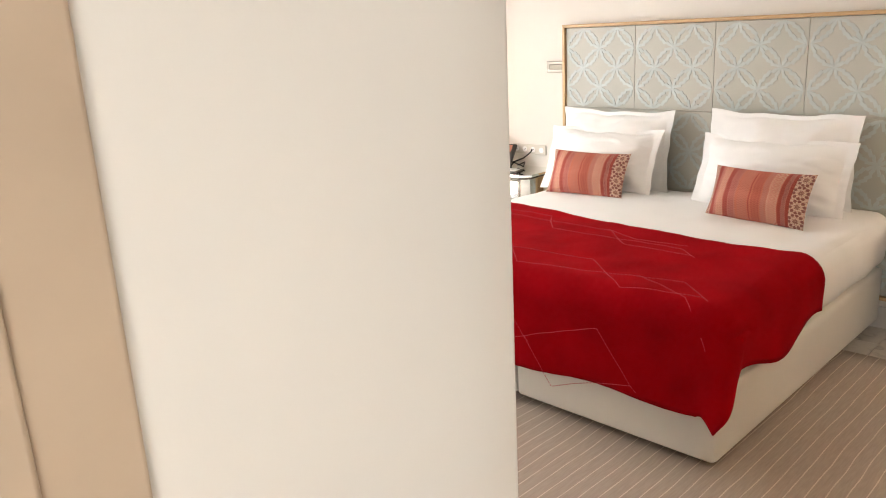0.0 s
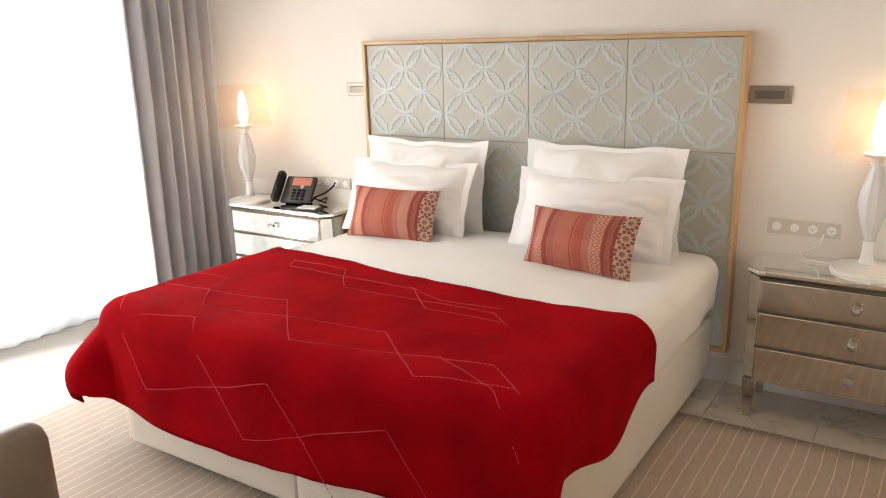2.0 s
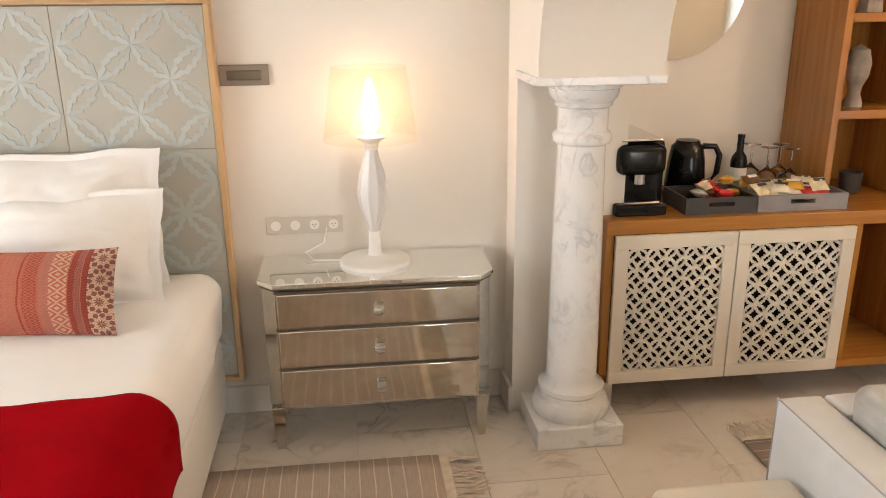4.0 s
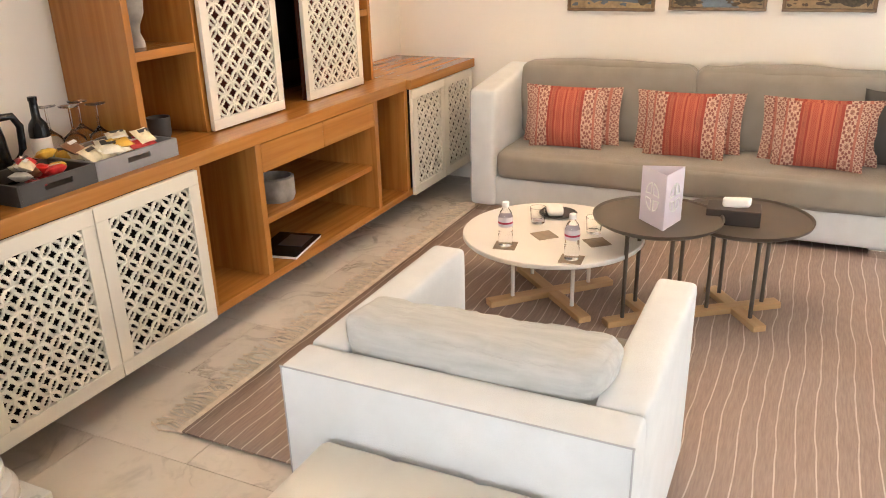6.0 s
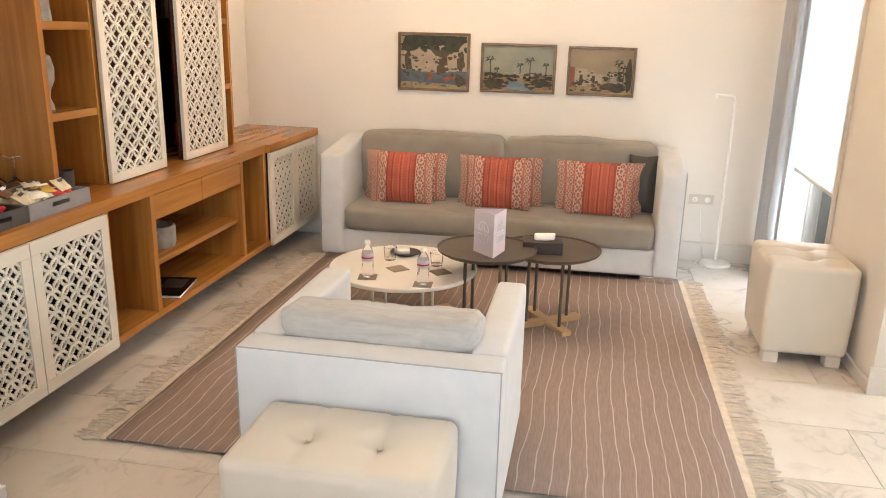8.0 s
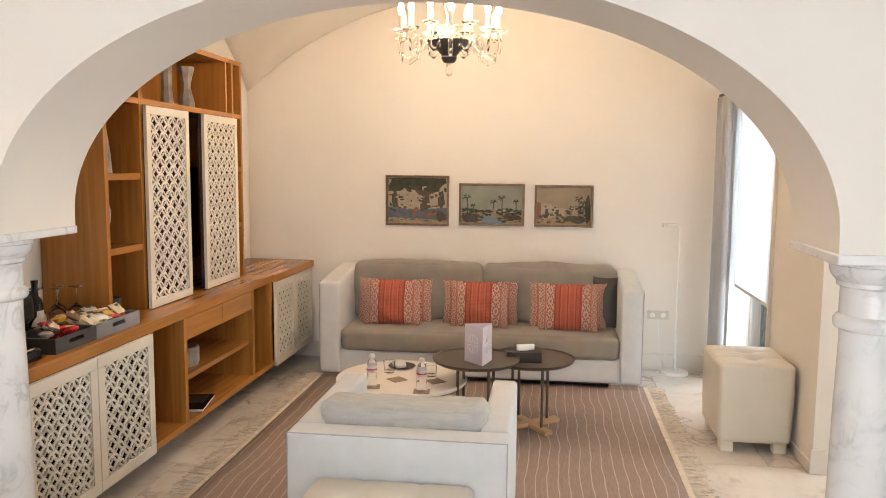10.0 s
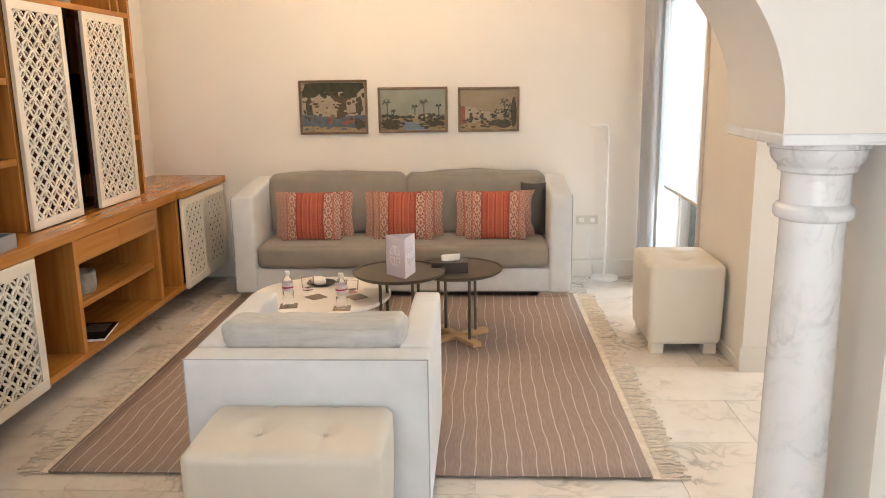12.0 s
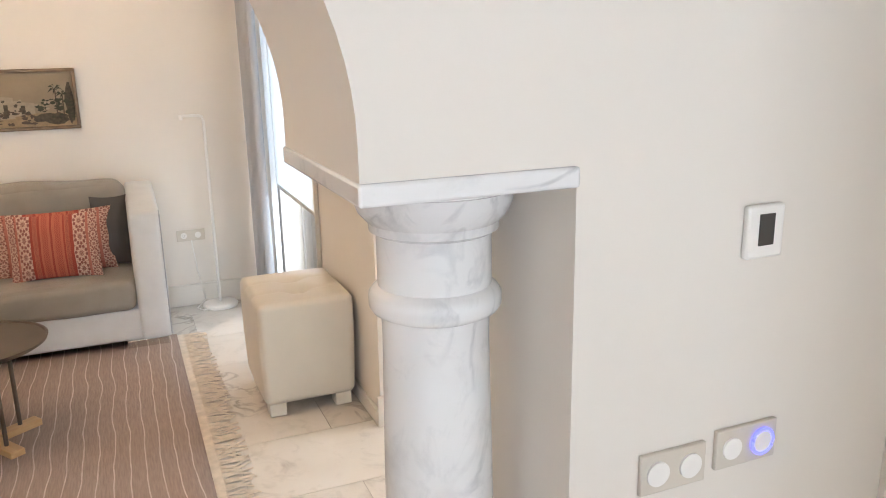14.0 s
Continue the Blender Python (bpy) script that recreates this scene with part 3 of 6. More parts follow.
grid = [[bm.verts.new((vx0 + (vx1 - vx0) * i / NX, vy0 + (vy1 - vy0) * j / NY, vault_z(vx0 + (vx1 - vx0) * i / NX, vy0 + (vy1 - vy0) * j / NY))) for j in range(NY + 1)] for i in range(NX + 1)]
for i in range(NX):
    for j in range(NY):
        bm.faces.new((grid[i][j], grid[i + 1][j], grid[i + 1][j + 1], grid[i][j + 1])).smooth = True
ob = done("ceiling_vault", bm, CEIL)
mod = ob.modifiers.new("thick", "SOLIDIFY")
mod.thickness, mod.offset = 0.1, 1.0
structure(ob, "cream plastered groin vault", "ceiling")
structure(slab("ceiling_recess", AX1, 2.63, 0.1, Y_S - 0.02, 2.3, 2.45, CEIL), "plain white ceiling", "ceiling")
structure(slab("roof_slab", AX1, X_FAR + T, 0.1, W_LIV + T, 3.1, 3.25, CEIL), "plain roof slab over the vault", "ceiling")

# marble baseboards
bm = bmesh.new()
box(bm, -4.0, AX0 - 0.016, W_BED - 0.016, W_BED, 0, 0.115)
box(bm, AX0 - 0.016, AX0, 4.27, W_BED - 0.016, 0, 0.115)
box(bm, X_FAR - 0.016, X_FAR, Y_S + 0.016, W_LIV, 0, 0.13)
box(bm, 2.43, X_FAR - 0.016, Y_S, Y_S + 0.016, 0, 0.06)
box(bm, 2.414, 2.43, 0.3, Y_S + 0.016, 0, 0.13)
box(bm, AX0 - 0.016, AX0, 0.62, 1.268, 0, 0.115)
structure(done("baseboard", bm, BASEM, bevel=0.003), "low pale marble baseboard", "baseboard")

# door frame in the corridor
bm = bmesh.new()
box(bm, EX, EX + 0.03, 0.34, 0.50, 0, 2.15)
box(bm, EX + 0.03, EX + 0.045, 0.34, 0.40, 0, 2.15)
box(bm, EX, EX + 0.03, -0.75, 0.34, 2.05, 2.15)
structure(done("door_frame", bm, JAMB, bevel=0.006), "tan painted door frame in the corridor wall", "door frame")
structure(slab("corner_trim", AX0 - 0.012, AX0 + 0.012, 0.60, 0.62, 0, 2.1, WHITE), "white edge of a doorway", "trim")


# ---- columns ----
def column(y, sgn):
    r = root("column", (0.715, y, 0), "white veined marble column under the arch", "column", "arch columns")
    slab("plinth", -0.16, 0.16, -0.155, 0.155, 0, 0.085, COLUMN, r, 0.004)
    bm = bmesh.new()
    lathe(bm, [(r0 * (0.93 if z0 < 0.21 else 0.86), z0) for r0, z0 in [(0.15, 0.085), (0.158, 0.10), (0.158, 0.125), (0.145, 0.145), (0.122, 0.15), (0.118, 0.165), (0.132, 0.178), (0.132, 0.195), (0.112, 0.205), (0.108, 0.23),
               (0.105, 0.5), (0.1, 0.85), (0.095, 1.06), (0.096, 1.094), (0.111, 1.1), (0.117, 1.108), (0.117, 1.126), (0.111, 1.134), (0.1, 1.14), (0.1, 1.218), (0.112, 1.224), (0.113, 1.236), (0.118, 1.24), (0.13, 1.252), (0.137, 1.268), (0.137, 1.282), (0.146, 1.285), (0.146, 1.303)]], 40)
    done("shaft", bm, COLUMN, r, smooth=False)
    bm = bmesh.new()
    y0, y1 = (-0.164, 0.14) if sgn > 0 else (-0.122, 0.172)
    box(bm, -0.205, 0.222, y0, y1, 1.303, 1.3305)
    done("abacus", bm, COLUMN, r, bevel=0.004)


column(4.145, 1)
column(1.39, -1)

# ---- bedroom ----
bed = root("bed", (-1.485, 3.5, 0), "double bed with white linen on a white upholstered base", "bed")
BX, BF, BH = 0.9, -0.91, 0.9
for x0, x1 in ((-BX, -0.002), (0.002, BX)):
    bm = bmesh.new()
    soft_box(bm, x0, x1, BF, BH, 0.055, 0.335, 0.02, 0.004, 12)
    done("base", bm, VINYL, bed)
for x in (-0.78, -0.1, 0.1, 0.78):
    for y in (BF + 0.12, BH - 0.12):
        bm = bmesh.new()
        lathe(bm, [(0.03, 0), (0.034, 0.056)], 16, (x, y, 0))
        done("leg", bm, BLACK, bed)
bm = bmesh.new()
soft_box(bm, -BX + 0.005, BX - 0.005, BF + 0.02, BH - 0.01, 0.338, 0.60, 0.06, 0.012, 26, wob=0.006)
done("mattress", bm, WHITE_LINEN, bed)
bm = bmesh.new()
soft_box(bm, -BX - 0.02, BX + 0.02, -0.3, BH - 0.02, 0.35, 0.625, 0.075, 0.012, 34, wob=0.014, seed=4)
done("duvet", bm, WHITE_LINEN, bed, smooth=True)


def drape(u, v, x0, x1, y0, top, r):
    """A cloth point: u across the bed, v along it; hangs past x0, x1 and y0."""
    ox = max(0.0, u - x1) - max(0.0, x0 - u)
    oy = max(0.0, y0 - v)
    h = math.hypot(ox, oy)
    x, y = max(x0, min(x1, u)), max(y0, v)
    if h < 1e-6:
        return Vector((x, y, top))
    dx, dy = ox / h, -oy / h
    a = min(h / r, math.pi / 2)
    out, drop = r * math.sin(a), r * (1 - math.cos(a))
    if h > r * math.pi / 2:
        e = h - r * math.pi / 2
        corner = 2 * abs(dx * dy)
        drop += e * (1 - (0.10 if dx > 0 else 0.24) * corner)
        out += e * (0.03 + 0.14 * corner) + 0.012 * math.sin(u * 11 + v * 9) * min(1, e * 6)
        if dx < 0:
            out += 0.13 * math.sin(math.pi * min(1.0, e / 0.5)) * -dx
    return Vector((x + dx * out, y + dy * out, top - drop))


throw = root("bed_throw", (-1.485, 3.5, 0), "red woollen throw with stitched zigzag lines over the bed", "throw")
tx0, tx1, ty0, ttop, tr = -0.90, 0.845, -0.845, 0.637, 0.10
u0, u1, v0, v1 = -1.38, 1.15, -1.305, -0.07


def throw_point(a, b):
    u = u0 + (u1 - u0) * a
    v = v0 + (v1 - v0) * b
    v += (0.05 - 0.10 * a + 0.035 * math.sin(a * 7)) * b + (0.03 * math.sin(a * 9 + 1) - 0.01 * a) * (1 - b)
    for q, w in ((a, -1), (1 - a, 1)):
        c = max(0.0, (q - 0.86) / 0.14) * max(0.0, (0.2 - b) / 0.2)
        u, v = u + w * 0.05 * c, v + 0.05 * c
    if a > 0.94:
        u += 0.03 * math.sin(b * 12)
    p = drape(u, v, tx0, tx1, ty0, ttop, tr)
    p.z += 0.008 * noise.noise(Vector((u * 3, v * 3, 0))) + 0.004 * noise.noise(Vector((u * 11, v * 7, 2)))
    if p.z < 0.6:
        p.y += 0.012 * math.sin(u * 13 + 1) * (0.62 - p.z) * 2 * (1 if v < ty0 else 0)
    return p


bm = bmesh.new()
NU, NV = 110, 70
g = [[bm.verts.new(throw_point(i / NU, j / NV)) for j in range(NV + 1)] for i in range(NU + 1)]
for i in range(NU):
    for j in range(NV):
        bm.faces.new((g[i][j], g[i + 1][j], g[i + 1][j + 1], g[i][j + 1])).smooth = True
ob = done("cloth", bm, RED, throw)
mod = ob.modifiers.new("thick", "SOLIDIFY")
mod.thickness, mod.offset = 0.008, 1.0
bm = bmesh.new()


def stitch(points):
    """Short raised threads along a line on the throw."""
    for (a0, b0), (a1, b1) in zip(points, points[1:]):
        n = max(2, int(math.hypot((a1 - a0) * 2.3, (b1 - b0) * 1.2) / 0.014))
        for k in range(n):
            s, e = k / n, (k + 0.62) / n
            p, q = (throw_point(a0 + (a1 - a0) * w, b0 + (b1 - b0) * w) for w in (s, e))
            m = (p + q) / 2
            for w in (p, q, m):
                w.z += 0.009
                if w.z < 0.55:
                    w.y -= 0.012
            tube(bm, (p, m, q), 0.0016, 4)


def rhombi(a, b, sides):
    """A chain of slanted four-sided figures that touch at their corners."""
    for (ea, eb), (fa, fb) in sides:
        stitch([(a, b), (a + ea, b + eb), (a + ea + fa, b + eb + fb), (a + fa, b + fb), (a, b)])
        stitch([(a + ea + fa, b + eb + fb), (a + ea + fa + 0.012, b + eb + fb - 0.02)])
        a, b = a + ea + fa, b + eb + fb


rhombi(0.10, 0.60, [((0.15, 0.05), (0.03, -0.12)), ((0.15, 0.06), (0.05, -0.10)), ((0.15, 0.06), (0.06, -0.12)), ((0.12, 0.05), (0.05, -0.09))])
rhombi(0.05, 0.36, [((0.11, 0.06), (0.06, -0.14)), ((0.14, 0.08), (0.07, -0.17)), ((0.10, 0.05), (0.05, -0.13)), ((0.14, 0.08), (0.06, -0.16))])
rhombi(0.28, 0.90, [((0.12, 0.02), (0.02, -0.06)), ((0.14, 0.03), (0.04, -0.08)), ((0.12, 0.02), (0.03, -0.06))])
stitch([(0.55, 0.90), (0.63, 0.84), (0.72, 0.88)])
stitch([(0.74, 0.46), (0.84, 0.36), (0.90, 0.22)])
tagged(done("stitching", bm, STITCH, throw), kind="stuff")

# headboard
hb = root("headboard", (0, W_BED, 0), "grey leather headboard with embossed petals in an oak frame", "headboard")
HX0, HX1, HZ0, HZ1 = -2.534, -0.516, 0.165, 1.578
FW = 0.019
for a in ((HX0, HX1, HZ1 - FW, HZ1), (HX0, HX1, HZ0, HZ0 + FW)):
    slab("frame_rail", a[0], a[1], -0.066, 0, a[2], a[3], PALEOAK, hb, 0.002)
for a in ((HX0, HX0 + FW), (HX1 - FW, HX1)):
    slab("frame_stile", a[0], a[1], -0.066, 0, HZ0 + FW, HZ1 - FW, PALEOAKV, hb, 0.002)
zz = (HZ0 + FW + 0.002, 0.612, 1.072, HZ1 - FW - 0.002)
xx = [HX0 + FW + 0.002 + (HX1 - HX0 - 2 * FW - 0.004) * k / 4 for k in range(5)]
for i in range(4):
    for j in range(3):
        bm = bmesh.new()
        box(bm, xx[i] + 0.0004, xx[i + 1] - 0.0004, -0.05, -0.004, zz[j] + 0.0004, zz[j + 1] - 0.0004)
        panel = done("panel", bm, HEAD, hb, bevel=0.0025)
        bm = bmesh.new()
        mx = 0.01
        lattice_mesh(bm, xx[i] + mx, xx[i + 1] - mx, zz[j] + mx, zz[j + 1] - mx, 0.235, 0.0030, 0.019, 0.068, -0.05, True)
        done("embossing", bm, EMBOSS, panel)


def pillow(x, y, z, w, h, t, lean, yaw, seed):
    r = root("pillow", pose(x, y, z, lean, 0, yaw), "plump white cotton pillow with flanged edge", "pillow", "bed pillows")
    bm = bmesh.new()
    pillow_mesh(bm, w, h, t, 56, 0.13, seed, 0.022, 0.007)
    done("cover", bm, WHITE_LINEN, r)


pillow(-2.08, 4.24, 0.615, 0.76, 0.47, 0.22, -8, 0, 1)
pillow(-1.10, 4.24, 0.615, 0.78, 0.49, 0.22, -8, 0, 2)
pillow(-2.10, 4.07, 0.61, 0.76, 0.40, 0.24, -22, 1, 3)
pillow(-1.09, 4.07, 0.61, 0.80, 0.40, 0.24, -22, -2, 4)


def cushion(x, y, z, w, h, t, lean, yaw, m, label, group, seed):
    r = root("cushion", pose(x, y, z, lean, 0, yaw), label, "cushion", group)
    bm = bmesh.new()
    pillow_mesh(bm, w, h, t, 20, 0.02, seed, 0.008)
    done("cover", bm, m, r)


CL = "red and orange kilim cushion with patterned bands"
cushion(-2.065, 3.92, 0.622, 0.50, 0.265, 0.15, -24, 4, KILIM_BED, CL, "bed cushions", 7)
cushion(-1.03, 3.83, 0.622, 0.50, 0.265, 0.15, -24, -4, KILIM_BED, CL, "bed cushions", 8)


# mirrored bedside chests
def nightstand(x, wide):
    r = root("bedside_chest", (x, 4.27, 0), "mirrored three-drawer bedside chest with crystal knobs", "bedside chest", "bedside chests")
    w, d0, d1, c = wide / 2, -0.155, 0.16, 0.045

    def prism(name, e, z0, z1, m, bevel=0.002):
        bm = bmesh.new()
        pts = [(-w - e, d1), (-w - e, d0 + c), (-w + c - e * 0.4, d0 - e), (w - c + e * 0.4, d0 - e), (w + e, d0 + c), (w + e, d1)]
        lo = [bm.verts.new((a, b, z0)) for a, b in pts]
        hi = [bm.verts.new((a, b, z1)) for a, b in pts]
        bm.faces.new(lo[::-1])
        bm.faces.new(hi)
        for k in range(6):
            bm.faces.new((lo[k], lo[(k + 1) % 6], hi[(k + 1) % 6], hi[k]))
        return done(name, bm, m, r, bevel=bevel)

    prism("body", 0.0, 0.175, 0.622, AGED)
    prism("edge_band", 0.006, 0.624, 0.632, BRASS)
    prism("top", 0.014, 0.633, 0.652, MIRROR, 0.004)
    for z0, z1 in ((0.185, 0.325), (0.337, 0.475), (0.487, 0.612)):
        dr = slab("drawer", -w + c + 0.008, w - c - 0.008, d0 - 0.012, d0 + 0.002, z0, z1, AGED, r, 0.004)
        slab("edge_strip", -w + c, w - c, d0 - 0.008, d0 + 0.001, z1 + 0.002, z1 + 0.009, BRASS, dr)
        bm = bmesh.new()
        bmesh.ops.create_icosphere(bm, subdivisions=2, radius=0.02, matrix=Matrix.Translation((0, d0 - 0.036, (z0 + z1) / 2)))
        done("knob", bm, CRYSTAL, dr)
        bm = bmesh.new()
        tube(bm, [(0, d0 - 0.012, (z0 + z1) / 2), (0, d0 - 0.022, (z0 + z1) / 2)], 0.008, 10)
        done("knob_stem", bm, CHROME, dr)
    for sx in (-1, 1):
        for y0 in (d0 + 0.005, d1 - 0.05):
            bm = bmesh.new()
            xa = sx * (w - 0.03)
            vs = []
            for z, h in ((0.175, 0.026), (0.0, 0.014)):
                vs.append([bm.verts.new((xa + a * h, y0 + 0.024 + b * h, z)) for a, b in ((-1, -1), (1, -1), (1, 1), (-1, 1))])
            bm.faces.new(vs[0])
            bm.faces.new(vs[1][::-1])
            for k in range(4):
                bm.faces.new((vs[0][k], vs[0][(k + 1) % 4], vs[1][(k + 1) % 4], vs[1][k]))
            done("leg", bm, AGED, r, bevel=0.003)
    return r


nightstand(0.005, 0.80)
nightstand(-3.04, 0.80)


def table_lamp(x, y):
    r = root("table_lamp", (x, y, 0.652), "lit table lamp with ribbed glass stem and sheer shade", "table lamp", "bedside lamps")
    bm = bmesh.new()
    lathe(bm, [(0.128, 0), (0.13, 0.008), (0.126, 0.014), (0.1, 0.018), (0.05, 0.022), (0.028, 0.032), (0.022, 0.06), (0.020, 0.12)], 36)
    done("foot", bm, WHITE, r)
    bm = bmesh.new()
    lathe(bm, [(0.02, 0.12), (0.026, 0.15), (0.05, 0.22), (0.056, 0.27), (0.046, 0.33), (0.027, 0.39), (0.022, 0.415)], 20)
    for k, v in enumerate(bm.verts):
        if k % 20 % 2:
            v.co.x *= 0.92
            v.co.y *= 0.92
    done("stem", bm, RIBBED, r)
    bm = bmesh.new()
    lathe(bm, [(0.022, 0.415), (0.027, 0.425), (0.027, 0.44), (0.05, 0.456), (0.052, 0.462)], 24)
    done("collar", bm, WHITE, r)
    bm = bmesh.new()
    lathe(bm, [(0.165, 0.45), (0.128, 0.70)], 40, close=False)
    ob = done("shade", bm, SHADE, r)
    mod = ob.modifiers.new("thick", "SOLIDIFY")
    mod.thickness = 0.0015
    ob.visible_shadow = False
    bm = bmesh.new()
    lathe(bm, [(0.012, 0.462), (0.026, 0.50), (0.03, 0.55), (0.02, 0.62), (0.006, 0.66)], 16)
    done("bulb", bm, HOT, r).visible_shadow = False


SHADE = bpy.data.materials.new("sheer_shade")
SHADE.use_nodes = True
_t = SHADE.node_tree
_tr, _tl, _mx = _t.nodes.new("ShaderNodeBsdfTransparent"), _t.nodes.new("ShaderNodeBsdfTranslucent"), _t.nodes.new("ShaderNodeMixShader")
_tl.inputs[0].default_value, _tr.inputs[0].default_value = (0.92, 0.80, 0.74, 1), (1.0, 0.97, 0.94, 1)
_mx.inputs[0].default_value = 0.02
_t.links.new(_tr.outputs[0], _mx.inputs[1])
_t.links.new(_tl.outputs[0], _mx.inputs[2])
_t.links.new(_mx.outputs[0], _t.nodes["Material Output"].inputs[0])
table_lamp(0.005, 4.295)
table_lamp(-3.34, 4.22)


# ---- living room ----
def screen(name, parent, x0, x1, z0, z1, y, border, d, group=""):
    """A cream lacquered fretwork door: frame, pierced leaves; dark sheets for inner shade are added separately."""
    bm = bmesh.new()
    box(bm, x0, x1, y, y + 0.02, z0, z0 + border)
    box(bm, x0, x1, y, y + 0.02, z1 - border, z1)
    box(bm, x0, x0 + border, y, y + 0.02, z0 + border, z1 - border)
    box(bm, x1 - border, x1, y, y + 0.02, z0 + border, z1 - border)
    door = done(name, bm, LACQUER, parent, bevel=0.002)
    bm = bmesh.new()
    lattice_mesh(bm, x0 + border, x1 - border, z0 + border, z1 - border, d, 0.006, 0.0104, 0.0365, y + 0.009)
    done("fretwork", bm, LACQUER, door)
    return door


cab = root("media_cabinet", (0, 0, 0), "long floating oak cabinet with cream fretwork doors", "cabinet")
CF, CB = 4.2, W_LIV
ZB, ZT = 0.145, 0.795
slab("top", 0.84, 3.46, CF - 0.005, CB, 0.742, ZT, OAK, cab, 0.003)
slab("top_end", 3.462, 4.335, CF - 0.035, CB, 0.745, ZT + 0.002, OAK, cab, 0.003)
slab("bottom", 0.84, 4.335, CF + 0.0, CB, ZB, ZB + 0.035, OAK, cab, 0.002)
slab("back", 0.84, 4.335, CB - 0.015, CB - 0.002, ZB + 0.035, 0.742, OAK, cab)
for x0, x1 in ((0.84, 0.872), (1.808, 1.845), (2.165, 2.2), (3.115, 3.15), (3.44, 3.475), (4.3, 4.335)):
    slab("upright", x0, x1, CF, CB - 0.015, ZB + 0.035, 0.742, OAKV, cab, 0.002)
slab("shelf", 2.2, 3.115, CF + 0.03, CB - 0.015, 0.385, 0.412, OAK, cab, 0.002)
for x0, x1 in ((2.202, 2.656), (2.66, 3.113)):
    slab("drawer", x0, x1, CF + 0.002, CF + 0.4, 0.62, 0.738, OAK, cab, 0.002)
for x0, x1 in ((0.872, 1.338), (1.342, 1.806)):
    screen("door", cab, x0, x1, 0.15, 0.7405, CF - 0.022, 0.05, 0.081)
# sheet coloured as the shade behind the pierced doors
slab("door_shade_sheet", 0.875, 1.806, CF + 0.004, CF + 0.012, 0.185, 0.74, INNER_SHADE, cab)
for x0, x1 in ((3.478, 3.888), (3.892, 4.3)):
    screen("door", cab, x0, x1, 0.15, 0.7405, CF - 0.03, 0.05, 0.081)
# same shade-coloured sheet behind the end doors
slab("door_shade_sheet", 3.478, 4.3, CF + 0.004, CF + 0.012, 0.185, 0.74, INNER_SHADE, cab)

unit = root("shelf_unit", (0, 0, 0), "tall oak shelf unit with sliding cream fretwork panels", "shelf unit")
SF, SZ = 4.375, 2.225
for x0, x1 in ((1.77, 1.80), (2.1, 2.13), (3.27, 3.295), (3.405, 3.43)):
    slab("side", x0, x1, SF, CB - 0.001, ZT + 0.002, SZ, OAKV, unit, 0.002)
slab("top", 1.80, 3.405, SF, CB - 0.002, SZ - 0.03, SZ - 0.001, OAK, unit, 0.002)
slab("upper_shelf", 1.80, 3.405, SF + 0.002, CB - 0.002, 1.85, 1.88, OAK, unit, 0.002)
slab("back", 1.80, 3.405, CB - 0.014, CB - 0.003, ZT + 0.002, SZ - 0.03, OAKV, unit)
slab("panel_back", 2.13, 3.27, CB - 0.03, CB - 0.0145, ZT + 0.002, 1.85, REDWOOD, unit)
# added dark sheets, standing in for the unlit bay behind the sliding panels
for x0, x1 in ((2.135, 2.58), (2.79, 3.265)):
    slab("panel_shade_sheet", x0, x1, SF + 0.012, SF + 0.02, ZT + 0.004, 1.845, REDWOOD, unit)
for z in (1.47, 1.11):
    slab("shelf", 1.80, 2.1, SF + 0.004, CB - 0.014, z, z + 0.033, OAK, unit, 0.002)
for z in (1.5, 1.13):
    slab("shelf", 3.295, 3.405, SF + 0.004, CB - 0.014, z, z + 0.033, OAK, unit, 0.002)
slab("upper_divider", 3.18, 3.2, SF + 0.003, CB - 0.014, 1.88, SZ - 0.03, OAKV, unit, 0.002)
screen("sliding_panel", unit, 2.115, 2.585, 0.80, 1.845, SF - 0.03, 0.042, 0.086)
screen("sliding_panel", unit, 2.782, 3.275, 0.80, 1.845, SF - 0.03, 0.042, 0.086)

tv = root("television", (2.7, 4.6, 0), "black flat television inside the shelf unit", "television")
slab("screen", -0.5, 0.5, -0.03, 0.03, 0.95, 1.53, BLACK, tv, 0.006)
slab("stand", -0.12, 0.12, -0.05, 0.05, ZT + 0.003, 0.95, BLACK, tv, 0.006)


